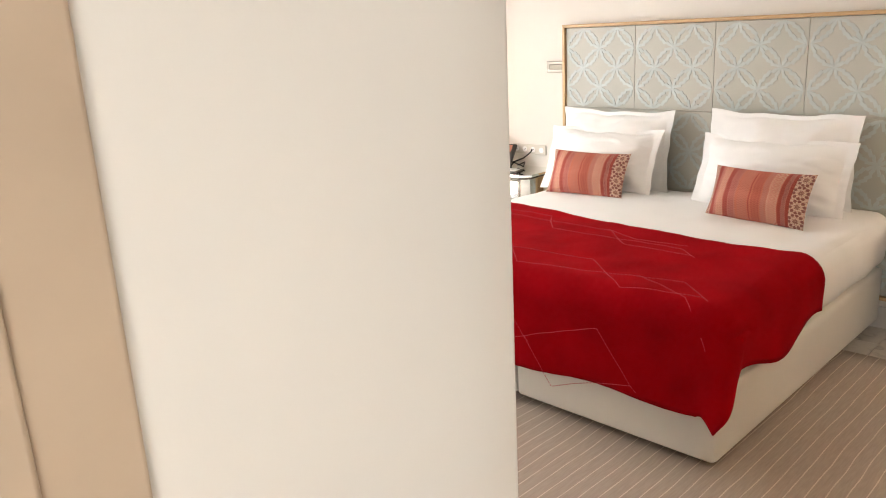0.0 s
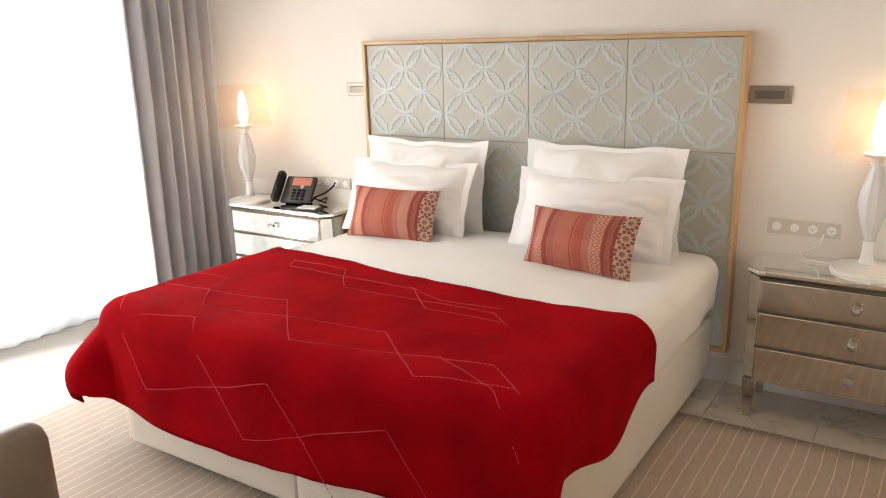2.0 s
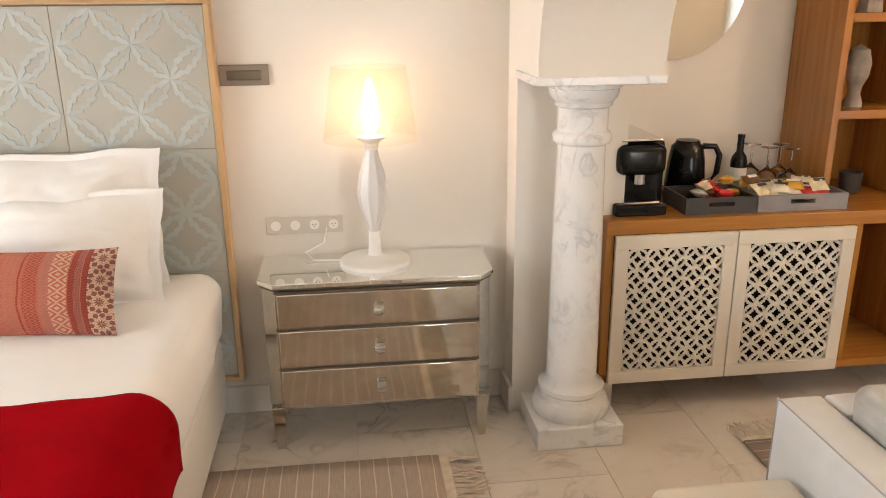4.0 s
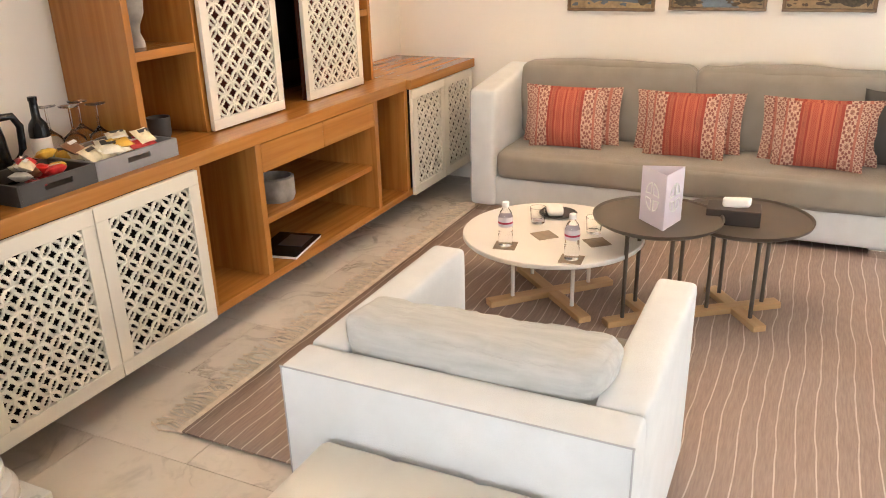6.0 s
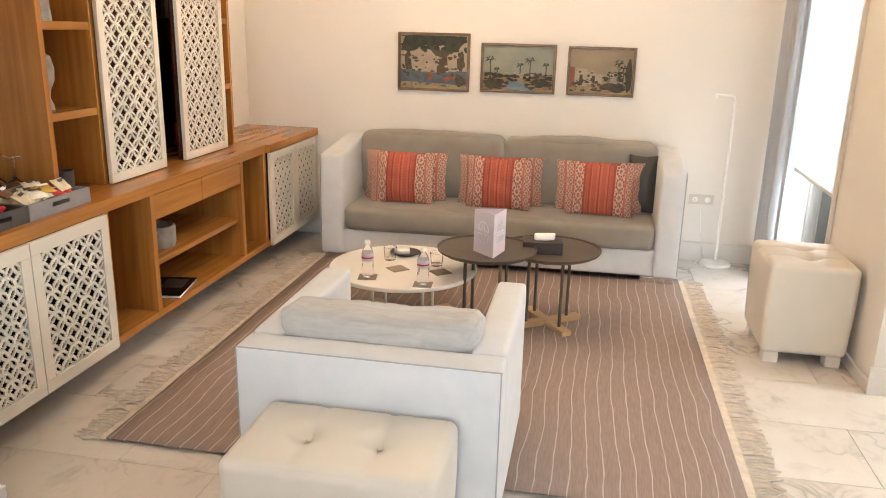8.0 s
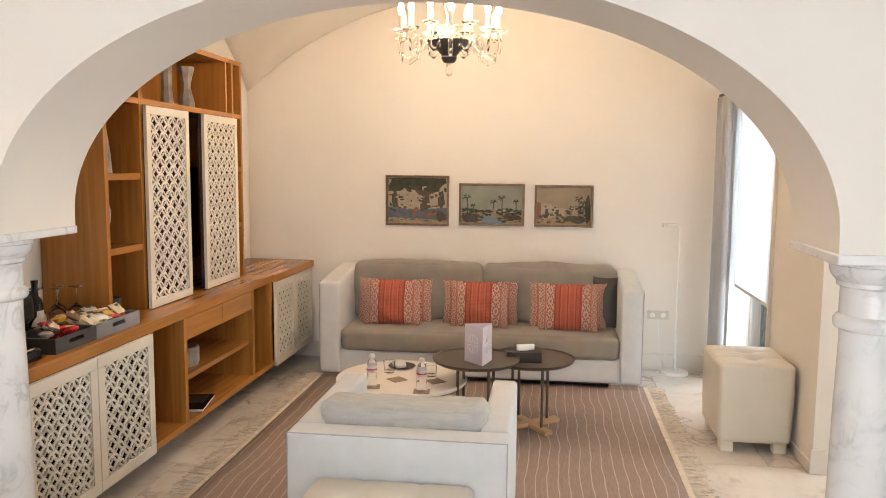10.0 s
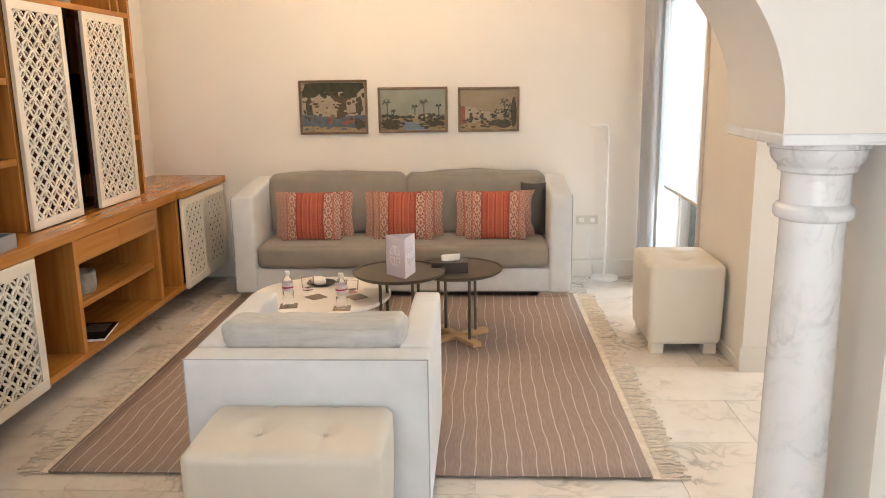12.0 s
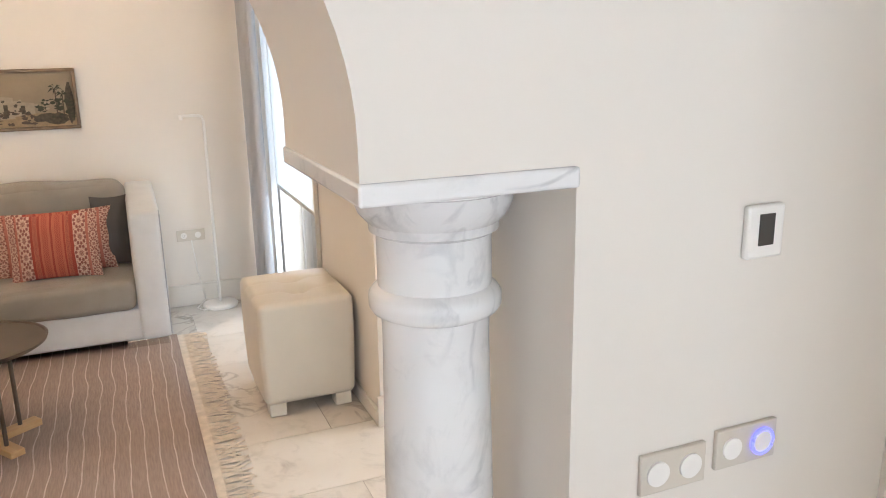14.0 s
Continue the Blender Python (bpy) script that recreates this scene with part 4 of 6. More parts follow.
def sofa():
    x0, x1, y0, y1 = 3.72, 4.375, 1.655, 3.94
    r = root("sofa", (0, 0, 0), "pale grey three-seat sofa with taupe cushions", "sofa")
    bm = bmesh.new()
    soft_box(bm, x0 + 0.02, x1, y0 + 0.002, y1 - 0.002, 0.055, 0.225, 0.02, 0.0, 10)
    done("base", bm, FABRIC, r)
    for a, b in ((y0, y0 + 0.15), (y1 - 0.15, y1)):
        bm = bmesh.new()
        soft_box(bm, x0, x1, a, b, 0.055, 0.715, 0.022, 0.004, 14)
        ob = done("arm", bm, FABRIC, r)
        for v in ob.data.vertices:
            if v.co.z > 0.5:
                v.co.z += 0.07 * (v.co.x - x0) / (x1 - x0)
    bm = bmesh.new()
    soft_box(bm, x1 - 0.13, x1, y0 + 0.15, y1 - 0.15, 0.1, 0.74, 0.03, 0.004, 10)
    done("back", bm, FABRIC, r)
    bm = bmesh.new()
    soft_box(bm, x0 - 0.005, x1 - 0.12, y0 + 0.155, y1 - 0.155, 0.22, 0.38, 0.04, 0.012, 30, wob=0.006)
    done("seat_cushion", bm, TAUPE, r)
    ym = (y0 + y1) / 2
    for k, (a, b) in enumerate(((y0 + 0.155, ym - 0.004), (ym + 0.004, y1 - 0.155))):
        bm = bmesh.new()
        soft_box(bm, x1 - 0.24, x1 - 0.05, a, b, 0.375, 0.815, 0.05, 0.02, 22, wob=0.014, seed=k + 3)
        done("back_cushion", bm, TAUPE, r)
    for y in (y0 + 0.12, y1 - 0.12):
        for x in (x0 + 0.09, x1 - 0.1):
            slab("foot", x - 0.07, x + 0.07, y - 0.1, y + 0.1, 0.012, 0.055, CHROME, r, 0.003)
    for y in (y0 + 0.004, y1 - 0.004):
        bm = bmesh.new()
        tube(bm, [(x0 + 0.006, y, 0.07), (x0 + 0.003, y, 0.70), (x0 + 0.03, y, 0.716)], 0.003, 6)
        done("piping", bm, PIPING, r)


sofa()
SL = "red and orange kilim cushion with pale patterned ends"
for k, y in enumerate((3.44, 2.80, 2.16)):
    cushion(4.015, y + 0.0, 0.382, 0.56, 0.33, 0.09, 9, -88 + 180, KILIM, SL, "sofa cushions", k + 11)
    cushion(3.90, y - 0.0, 0.382, 0.42, 0.335, 0.11, 10, -88 + 180 - 3 * k, KILIM, SL, "sofa cushions", k + 15)
cushion(4.05, 1.88, 0.382, 0.2, 0.38, 0.08, 10, 92, DARK, "dark grey cushion tucked beside the sofa arm", "sofa cushions", 21)


def armchair():
    x0, x1, y0, y1 = 0.972, 1.78, 2.435, 3.232
    r = root("armchair", (0, 0, 0), "pale grey square armchair with a linen bolster", "armchair")
    bm = bmesh.new()
    soft_box(bm, x0 + 0.01, x1 - 0.02, y0 + 0.01, y1 - 0.01, 0.05, 0.26, 0.02, 0.0, 8)
    done("base", bm, FABRIC, r)
    bm = bmesh.new()
    soft_box(bm, x0, x0 + 0.12, y0, y1, 0.05, 0.60, 0.014, 0.003, 14)
    done("back", bm, FABRIC, r)
    for a, b in ((y0, y0 + 0.11), (y1 - 0.11, y1)):
        bm = bmesh.new()
        soft_box(bm, x0 + 0.121, x1, a, b, 0.05, 0.603, 0.018, 0.003, 14)
        done("arm", bm, FABRIC, r)
    bm = bmesh.new()
    soft_box(bm, x0 + 0.125, x1 + 0.005, y0 + 0.115, y1 - 0.115, 0.255, 0.40, 0.035, 0.01, 16, wob=0.005)
    done("seat_cushion", bm, TAUPE, r)
    for y in (y0 + 0.1, y1 - 0.1):
        for x in (x0 + 0.08, x1 - 0.08):
            slab("foot", x - 0.06, x + 0.06, y - 0.085, y + 0.085, 0.012, 0.05, CHROME, r, 0.003)
    bm = bmesh.new()
    for y in (y0 + 0.003, y1 - 0.003):
        tube(bm, [(x0 + 0.003, y, 0.06), (x0 + 0.003, y, 0.595)], 0.0021, 6)
    tube(bm, [(x0 + 0.003, y0, 0.597), (x0 + 0.003, y1, 0.597)], 0.0021, 6)
    done("piping", bm, PIPING, r)
    b = root("bolster", pose(1.195, 2.835, 0.402, 0, 0, 90), "long slubbed pale linen back cushion", "cushion")
    bm = bmesh.new()
    soft_box(bm, -0.298, 0.298, -0.09, 0.09, 0.0, 0.27, 0.045, 0.012, 56, wob=0.012, seed=9)
    for v in bm.verts:
        x, z = v.co.x, v.co.z / 0.27
        ear = max(0.0, abs(x) / 0.298 - 0.75) * 4 * max(0.0, z - 0.7) * 3.3
        v.co.x += math.copysign(0.02 * ear, x)
        v.co.z += 0.014 * ear - 0.008 * abs(noise.noise(Vector((x * 30, v.co.y * 8, 1)))) * z
        v.co.y += 0.008 * noise.noise(Vector((x * 32, v.co.z * 5, 4))) * (0.4 + z)
    done("cover", bm, LINEN, b)


armchair()


def ottoman(x0, x1, y0, y1, h, tufts, label, feet):
    r = root("ottoman", ((x0 + x1) / 2, (y0 + y1) / 2, 0), label, "ottoman", "leather ottomans")
    hx, hy = (x1 - x0) / 2, (y1 - y0) / 2
    bm = bmesh.new()
    soft_box(bm, -hx, hx, -hy, hy, 0.055, h, 0.03, 0.008, 64)
    for v in bm.verts:
        if v.co.z > h - 0.05:
            d = min(math.hypot(v.co.x - a, v.co.y - b) for a, b in tufts)
            v.co.z -= 0.030 * math.exp(-(d / 0.045) ** 2) + 0.006 * math.exp(-(min(abs(v.co.x - a) if feet else abs(v.co.y - b) for a, b in tufts) / 0.011) ** 2)
        k = (v.co.z - 0.055) / (h - 0.055)
        s = 0.965 + 0.035 * math.sin(min(1, k * 1.25) * math.pi / 2)
        v.co.x *= s
        v.co.y *= s
    done("padding", bm, LEATHER, r)
    for a, b in tufts:
        bm = bmesh.new()
        lathe(bm, [(0.001, -0.003), (0.009, -0.001), (0.008, 0.003), (0.001, 0.005)], 12, (a, b, h - 0.021))
        done("button", bm, LEATHER, r)
    for sx in (-1, 1):
        for sy in (-1, 1):
            slab("foot", sx * (hx - 0.06) - 0.035, sx * (hx - 0.06) + 0.035, sy * (hy - 0.06) - 0.035, sy * (hy - 0.06) + 0.035, 0, 0.056, LEATHER, r, 0.004)


ottoman(0.605, 0.962, 2.55, 3.12, 0.452, [(0.0, -0.1), (0.0, 0.1)], "cream leather tufted ottoman behind the armchair", 0)
ottoman(2.66, 3.13, 0.975, 1.375, 0.50, [(-0.08, 0.0), (0.08, 0.0)], "cream leather tufted ottoman below the window", 1)


def round_table(x, y, z, rad, m, label, cross, turn, lip):
    r = root("coffee_table", pose(x, y, 0, 0, 0, turn), label, "coffee table", "coffee tables")
    bm = bmesh.new()
    if lip:
        lathe(bm, [(0.0005, z - 0.016), (rad - 0.02, z - 0.016), (rad, z - 0.004), (rad + 0.004, z + 0.008), (rad - 0.002, z + 0.008), (rad - 0.006, z), (0.0005, z)], 64)
    else:
        lathe(bm, [(0.0005, z - 0.022), (rad - 0.006, z - 0.022), (rad, z - 0.016), (rad, z - 0.003), (rad - 0.003, z), (0.0005, z)], 64)
    done("top", bm, m, r)
    for a in (0, 90):
        bm = bmesh.new()
        box(bm, -cross, cross, -0.028, 0.028, 0.0 if a == 0 else 0.001, 0.03 if a == 0 else 0.0312)
        done("foot_bar", bm, PALEOAK, r, pose(0, 0, 0.012, 0, 0, a), 0.004)
        for s in (-1, 1):
            bm = bmesh.new()
            q = Vector((math.cos(radians(a)), math.sin(radians(a)), 0)) * s * cross * 0.62
            tube(bm, [(q.x, q.y, 0.04), (q.x, q.y, z - 0.015)], 0.0085, 10)
            done("leg", bm, m, r)


WT, D1, D2 = (2.77, 3.15, 0.315), (2.69, 2.705, 0.46), (2.90, 2.40, 0.425)
round_table(*WT, 0.385, WHITE, "round white coffee table on crossed oak feet", 0.30, 45, False)
round_table(*D1, 0.245, BRONZE, "small round bronze side table on crossed oak feet", 0.20, 40, True)
round_table(*D2, 0.255, BRONZE, "round bronze side table on crossed oak feet", 0.20, 35, True)

# rugs
def rug(name, x0, x1, y0, y1, m, label, fringe_axis, ends):
    r = root(name, (0, 0, 0), label, "rug", "striped rugs")
    bm = bmesh.new()
    nx, ny = int((x1 - x0) / 0.08), int((y1 - y0) / 0.08)
    g = [[bm.verts.new((x0 + (x1 - x0) * i / nx, y0 + (y1 - y0) * j / ny, 0.010 + 0.002 * noise.noise(Vector((i * 0.35, j * 0.35, 0))))) for j in range(ny + 1)] for i in range(nx + 1)]
    for i in range(nx):
        for j in range(ny):
            bm.faces.new((g[i][j], g[i + 1][j], g[i + 1][j + 1], g[i][j + 1])).smooth = True
    ob = done("weave", bm, m, r)
    mod = ob.modifiers.new("thick", "SOLIDIFY")
    mod.thickness, mod.offset = 0.007, -1.0
    for e in ends:
        bm = bmesh.new()
        s = 1 if e == "hi" else -1
        lo, hi = (x0, x1) if fringe_axis == 1 else (y0, y1)
        base = {("hi", 1): y1, ("lo", 1): y0, ("hi", 0): x1, ("lo", 0): x0}[(e, fringe_axis)]
        if fringe_axis == 1:
            box(bm, lo, hi, min(base, base + s * 0.035), max(base, base + s * 0.035), 0.003, 0.009)
        else:
            box(bm, min(base, base + s * 0.035), max(base, base + s * 0.035), lo, hi, 0.003, 0.009)
        k = lo
        while k < hi:
            ln = random.uniform(0.085, 0.125)
            j1, j2 = random.uniform(-0.02, 0.02), random.uniform(-0.03, 0.03)
            pts = [(k, base + s * 0.03, 0.007), (k + j1, base + s * (0.03 + ln * 0.5), 0.008), (k + j2, base + s * (0.03 + ln), 0.004)]
            if fringe_axis == 0:
                pts = [(b, a, c) for a, b, c in pts]
            tube(bm, pts, 0.0035, 4)
            k += random.uniform(0.009, 0.015)
        tagged(done("fringe", bm, FRINGE, r), kind="stuff")


rug("rug", -3.05, 0.194, 1.62, 3.995, RUG_A, "taupe striped flat-woven rug under the bed", 0, ("hi",))
rug("rug", 1.313, 3.86, 1.632, 3.935, RUG_B, "taupe striped flat-woven rug with cream fringes", 1, ("hi", "lo"))


def tub_chair():
    r = root("tub_chair", pose(-1.71, 1.545, 0, 0, 0, 180), "taupe leather tub chair with dark piping in the bedroom corner", "armchair")
    bm = bmesh.new()
    soft_box(bm, -0.26, 0.26, -0.2, 0.24, 0.1, 0.42, 0.04, 0.01, 12)
    done("seat", bm, TUB, r)
    bm = bmesh.new()
    soft_box(bm, -0.34, 0.34, 0.22, 0.33, 0.08, 0.80, 0.05, 0.006, 12)
    done("back", bm, TUB, r)
    for s in (-1, 1):
        bm = bmesh.new()
        soft_box(bm, s * 0.30 - 0.05, s * 0.30 + 0.05, -0.22, 0.26, 0.08, 0.78, 0.045, 0.004, 12)
        done("arm", bm, TUB, r)
        for y in (-0.15, 0.25):
            bm = bmesh.new()
            lathe(bm, [(0.014, 0), (0.02, 0.11)], 12, (s * 0.26, y, 0))
            done("leg", bm, DARK, r)


tub_chair()


# ---- windows, curtains, blind ----
def curtain(x0, y0, x1, y1, z0, z1, folds, depth, m, label, seed):
    r = root("curtain", (x0, y0, 0), label, "curtain")
    bm = bmesh.new()
    n, nz = folds * 10, 14
    d = Vector((x1 - x0, y1 - y0, 0))
    s = Vector((-d.y, d.x, 0)).normalized()
    rows = []
    for j in range(nz + 1):
        w = j / nz
        row = []
        for i in range(n + 1):
            a = i / n
            k = math.sin(a * folds * 2 * math.pi + 0.5 * noise.noise(Vector((a * 4, w * 1.2, seed)))) * depth * (0.75 + 0.35 * noise.noise(Vector((a * 6, w * 0.8, seed + 3))))
            p = d * (a + 0.012 * noise.noise(Vector((a * 9, w * 2, seed + 7)))) + s * k
            row.append(bm.verts.new((p.x, p.y, z0 + (z1 - z0) * w)))
        rows.append(row)
    for j in range(nz):
        for i in range(n):
            bm.faces.new((rows[j][i], rows[j][i + 1], rows[j + 1][i + 1], rows[j + 1][i])).smooth = True
    ob = done("cloth", bm, m, r)
    mod = ob.modifiers.new("thick", "SOLIDIFY")
    mod.thickness = 0.003
    return r


curtain(-3.80, 3.83, -3.80, 4.42, 0.01, 2.5, 6, 0.055, CURTAIN, "long grey curtain gathered beside the balcony door", 1)
curtain(-3.955, 1.45, -3.955, 4.30, 0.01, 2.5, 22, 0.02, SHEER, "white sheer curtain drawn across the balcony door", 5)
curtain(4.04, 1.07, 4.36, 1.09, 0.01, 2.06, 5, 0.035, CURTAIN, "long grey curtain gathered beside the window", 2)
curtain(3.97, 1.02, 4.07, 1.03, 0.01, 2.06, 2, 0.014, SHEER, "narrow white lining of the window curtain", 6)

rod = root("curtain_rod", (0, 1.08, 2.08), "dark metal curtain rod with a round end", "curtain rod")
bm = bmesh.new()
tube(bm, [(3.92, 0, 0), (4.398, 0, 0)], 0.011, 12)
done("bar", bm, DARK, rod)
bm = bmesh.new()
bmesh.ops.create_uvsphere(bm, u_segments=16, v_segments=10, radius=0.026, matrix=Matrix.Translation((3.905, 0, 0)))
done("finial", bm, CHROME, rod, smooth=True)

rod = root("curtain_track", (-3.80, 0, 2.5), "white curtain track above the balcony door", "curtain track")
slab("rail", -0.03, 0.03, 1.45, 4.438, 0.0, 0.03, WHITE, rod, 0.003)
slab("bracket", -0.2, -0.03, 2.8, 2.85, 0.0, 0.03, WHITE, rod, 0.003)

w = structure(root("window_1", (0, 0, 0), "tall window with pale frame", "window"))
for a in ((WX0, WX0 + 0.05, WZ0, WZ1), (WX1 - 0.05, WX1, WZ0, WZ1), (WX0 + 0.05, WX1 - 0.05, WZ1 - 0.05, WZ1), (WX0 + 0.05, WX1 - 0.05, WZ0, WZ0 + 0.06), (3.60, 3.64, WZ0 + 0.06, WZ1 - 0.05)):
    slab("frame", a[0], a[1], Y_S - 0.17, Y_S - 0.12, a[2], a[3], WHITE, w, 0.004)
bm = bmesh.new()
box(bm, WX0 + 0.05, WX1 - 0.05, Y_S - 0.15, Y_S - 0.144, WZ0 + 0.06, WZ1 - 0.05)
done("pane", bm, PANE, w).visible_shadow = False

bl = root("roller_blind", (0, Y_S + 0.015, 0), "white roller blind lowered over the window", "blind")
slab("cloth", WX0 - 0.03, WX1 - 0.02, -0.002, 0.002, 0.72, 1.97, BLIND, bl)
slab("bottom_bar", WX0 - 0.03, WX1 - 0.02, -0.006, 0.006, 0.70, 0.72, PLATE, bl, 0.002)
bm = bmesh.new()
tube(bm, [(WX0 - 0.035, 0.012, 1.985), (WX1 - 0.015, 0.012, 1.985)], 0.025, 14)
done("roller", bm, WHITE, bl)
slab("side_channel", WX0 - 0.055, WX0 - 0.035, -0.012, 0.008, 0.3, 2.0, PLATE, bl, 0.002)

w = structure(root("window_2", (-4.1, 0, 0), "wide glazed balcony door with white frame", "window"))
for y in (BY0, 2.4, 3.3, BY1 - 0.06):
    slab("frame", -0.03, 0.03, y, y + 0.06, 0.0, BZ1, WHITE, w, 0.004)
slab("frame", -0.031, 0.031, BY0 + 0.06, BY1 - 0.06, BZ1 - 0.06, BZ1, WHITE, w, 0.004)
slab("sill", -0.05, 0.1, BY0 + 0.06, BY1 - 0.06, 0.0, 0.03, WHITE, w, 0.004)
bm = bmesh.new()
box(bm, -0.003, 0.003, BY0 + 0.06, BY1 - 0.06, 0.03, BZ1 - 0.06)
done("pane", bm, PANE, w).visible_shadow = False
structure(slab("backdrop_balcony", -8.02, -8.0, -6, 10, -1, 6, SKYBOARD), "bright hazy daylight outside", "backdrop")
structure(slab("backdrop_garden", 0.5, 8, -2.42, -2.4, -1, 5, SKYBOARD2), "bright hazy daylight outside", "backdrop")
structure(slab("ground", -8, -4.2, -6, 10, -0.3, -0.05, BASEM), "pale balcony floor", "ground")
structure(slab("screen_wall", 3.55, 5.2, 0.30, 0.36, -0.1, 2.6, TIMBER), "weathered timber screen outside the window", "wall")
rl = root("balcony_railing", (-5.6, 0, -0.05), "white balcony railing beyond the glass", "railing")
slab("top_rail", -0.03, 0.03, -1, 6, 1.0, 1.05, WHITE, rl)
slab("bottom_rail", -0.02, 0.02, -1, 6, 0.08, 0.12, WHITE, rl)
for k in range(47):
    slab("baluster", -0.01, 0.01, -0.95 + k * 0.15, -0.93 + k * 0.15, 0.12, 1.0, WHITE, rl)
slab("post", -0.03, 0.03, 1.4, 1.46, 0.0, 1.0, WHITE, rl)
slab("post", -0.03, 0.03, 4.4, 4.46, 0.0, 1.0, WHITE, rl)


# ---- chandelier ----
ch = root("chandelier", (2.72, 2.88, 0), "lit glass chandelier with curled arms and candle bulbs", "chandelier")
bm = bmesh.new()
lathe(bm, [(0.004, 2.115), (0.03, 2.12), (0.045, 2.145), (0.04, 2.155), (0.06, 2.18), (0.115, 2.225), (0.12, 2.235), (0.02, 2.24)], 28)
done("bowl", bm, DARK, ch)
bm = bmesh.new()
lathe(bm, [(0.014, 2.24), (0.03, 2.3), (0.014, 2.36), (0.035, 2.43), (0.012, 2.5), (0.01, 2.62)], 18)
done("stem", bm, CRYSTAL, ch)
bm = bmesh.new()
tube(bm, [(0, 0, 2.61), (0, 0, 2.84)], 0.006, 8)
done("chain", bm, CHROME, ch)
bm = bmesh.new()
lathe(bm, [(0.002, 2.045), (0.016, 2.055), (0.02, 2.07), (0.01, 2.1), (0.004, 2.118)], 14)
done("drop", bm, CRYSTAL, ch)
for k in range(12):
    a = k * math.pi / 6 + 0.15
    tier = k % 2
    rad, zb = ((0.30, 2.26), (0.21, 2.30))[tier]
    c, s = math.cos(a), math.sin(a)
    prof = [(0.05, 2.235), (0.12, 2.25 - 0.02 * tier), (rad - 0.09, zb - 0.10), (rad - 0.04, zb - 0.13), (rad + 0.0, zb - 0.11), (rad + 0.012, zb - 0.06), (rad, zb)]
    bm = bmesh.new()
    tube(bm, [(c * p, s * p, z) for p, z in prof], 0.011, 8)
    lathe(bm, [(0.008, 0.0), (0.04, 0.012), (0.048, 0.022), (0.03, 0.018), (0.012, 0.03)], 14, (c * rad, s * rad, zb - 0.01))
    curl = [(c * (rad - 0.1 + 0.03 * math.cos(q)), s * (rad - 0.1 + 0.03 * math.cos(q)), zb - 0.03 + 0.03 * math.sin(q)) for q in (0, 1, 2, 3, 4, 5)]
    tube(bm, curl, 0.006, 6)
    arm = done("arm", bm, AMBER, ch)
    bm = bmesh.new()
    lathe(bm, [(0.012, 0.02), (0.012, 0.085)], 10, (c * rad, s * rad, zb))
    done("candle", bm, CANDLE, arm)
    bm = bmesh.new()
    lathe(bm, [(0.008, 0.085), (0.017, 0.105), (0.015, 0.13), (0.006, 0.155), (0.001, 0.17)], 10, (c * rad, s * rad, zb))
    done("bulb", bm, FLAME, arm).visible_shadow = False
    bm = bmesh.new()
    lathe(bm, [(0.001, -0.12), (0.009, -0.105), (0.006, -0.07), (0.001, -0.05)], 6, (c * (rad - 0.1), s * (rad - 0.1), zb))
    tube(bm, [(c * (rad - 0.1), s * (rad - 0.1), zb - 0.05), (c * (rad - 0.1), s * (rad - 0.1), zb - 0.02)], 0.0015, 4)
    done("pendant", bm, CRYSTAL, arm)


# ---- paintings ----
def painting(y0, y1, z0, z1, label, plan):
    """y0 is the edge seen first from the left; shapes are placed in the picture's own 0 to 1 square."""
    r = root("painting", (X_FAR, 0, 0), label, "painting", "wall paintings")
    f = 0.018
    for a in ((y0, y1, z1 - f, z1), (y0, y1, z0, z0 + f)):
        slab("frame_rail", -0.03, 0, a[1], a[0], a[2], a[3], FRAME, r, 0.003)
    for a in ((y0 - f, y0), (y1, y1 + f)):
        slab("frame_stile", -0.03, 0, a[0], a[1], z0 + f, z1 - f, FRAME, r, 0.003)
    slab("canvas", -0.014, -0.004, y1 + f, y0 - f, z0 + f, z1 - f, plan[0], r)
    W, H = (y0 - y1) - 2 * f, (z1 - z0) - 2 * f

    def at(u, v):
        return (y0 - f - u * W, z0 + f + v * H)

    for k, (m, pts) in enumerate(plan[1:]):
        bm = bmesh.new()
        for e, poly in enumerate(pts if isinstance(pts[0], list) else [pts]):
            bm.faces.new([bm.verts.new((-0.0145 - 0.0003 * k - 0.00001 * e, *at(u, v))) for u, v in poly])
        mark = done("brushwork", bm, m, r)
        if isinstance(pts[0], list):
            tagged(mark, kind="stuff")


def blob(cx, cy, rx, ry, n=14, seed=0, rough=0.35):
    rnd = random.Random(seed)
    return [(min(0.995, max(0.005, cx + rx * math.cos(q) * (1 + rnd.uniform(-rough, rough)))), min(0.995, max(0.005, cy + ry * math.sin(q) * (1 + rnd.uniform(-rough, rough))))) for q in (2 * math.pi * k / n for k in range(n))]


def daubs(m, u_lo, u_hi, v_lo, v_hi, n, size, seed):
    """Many small brush marks of one colour inside a part of the picture."""
    rnd = random.Random(seed)
    return (m, [blob(rnd.uniform(u_lo, u_hi), rnd.uniform(v_lo, v_hi), size * rnd.uniform(0.5, 1.4), size * rnd.uniform(0.4, 1.2), 7, rnd.random(), 0.5) for _ in range(n)])


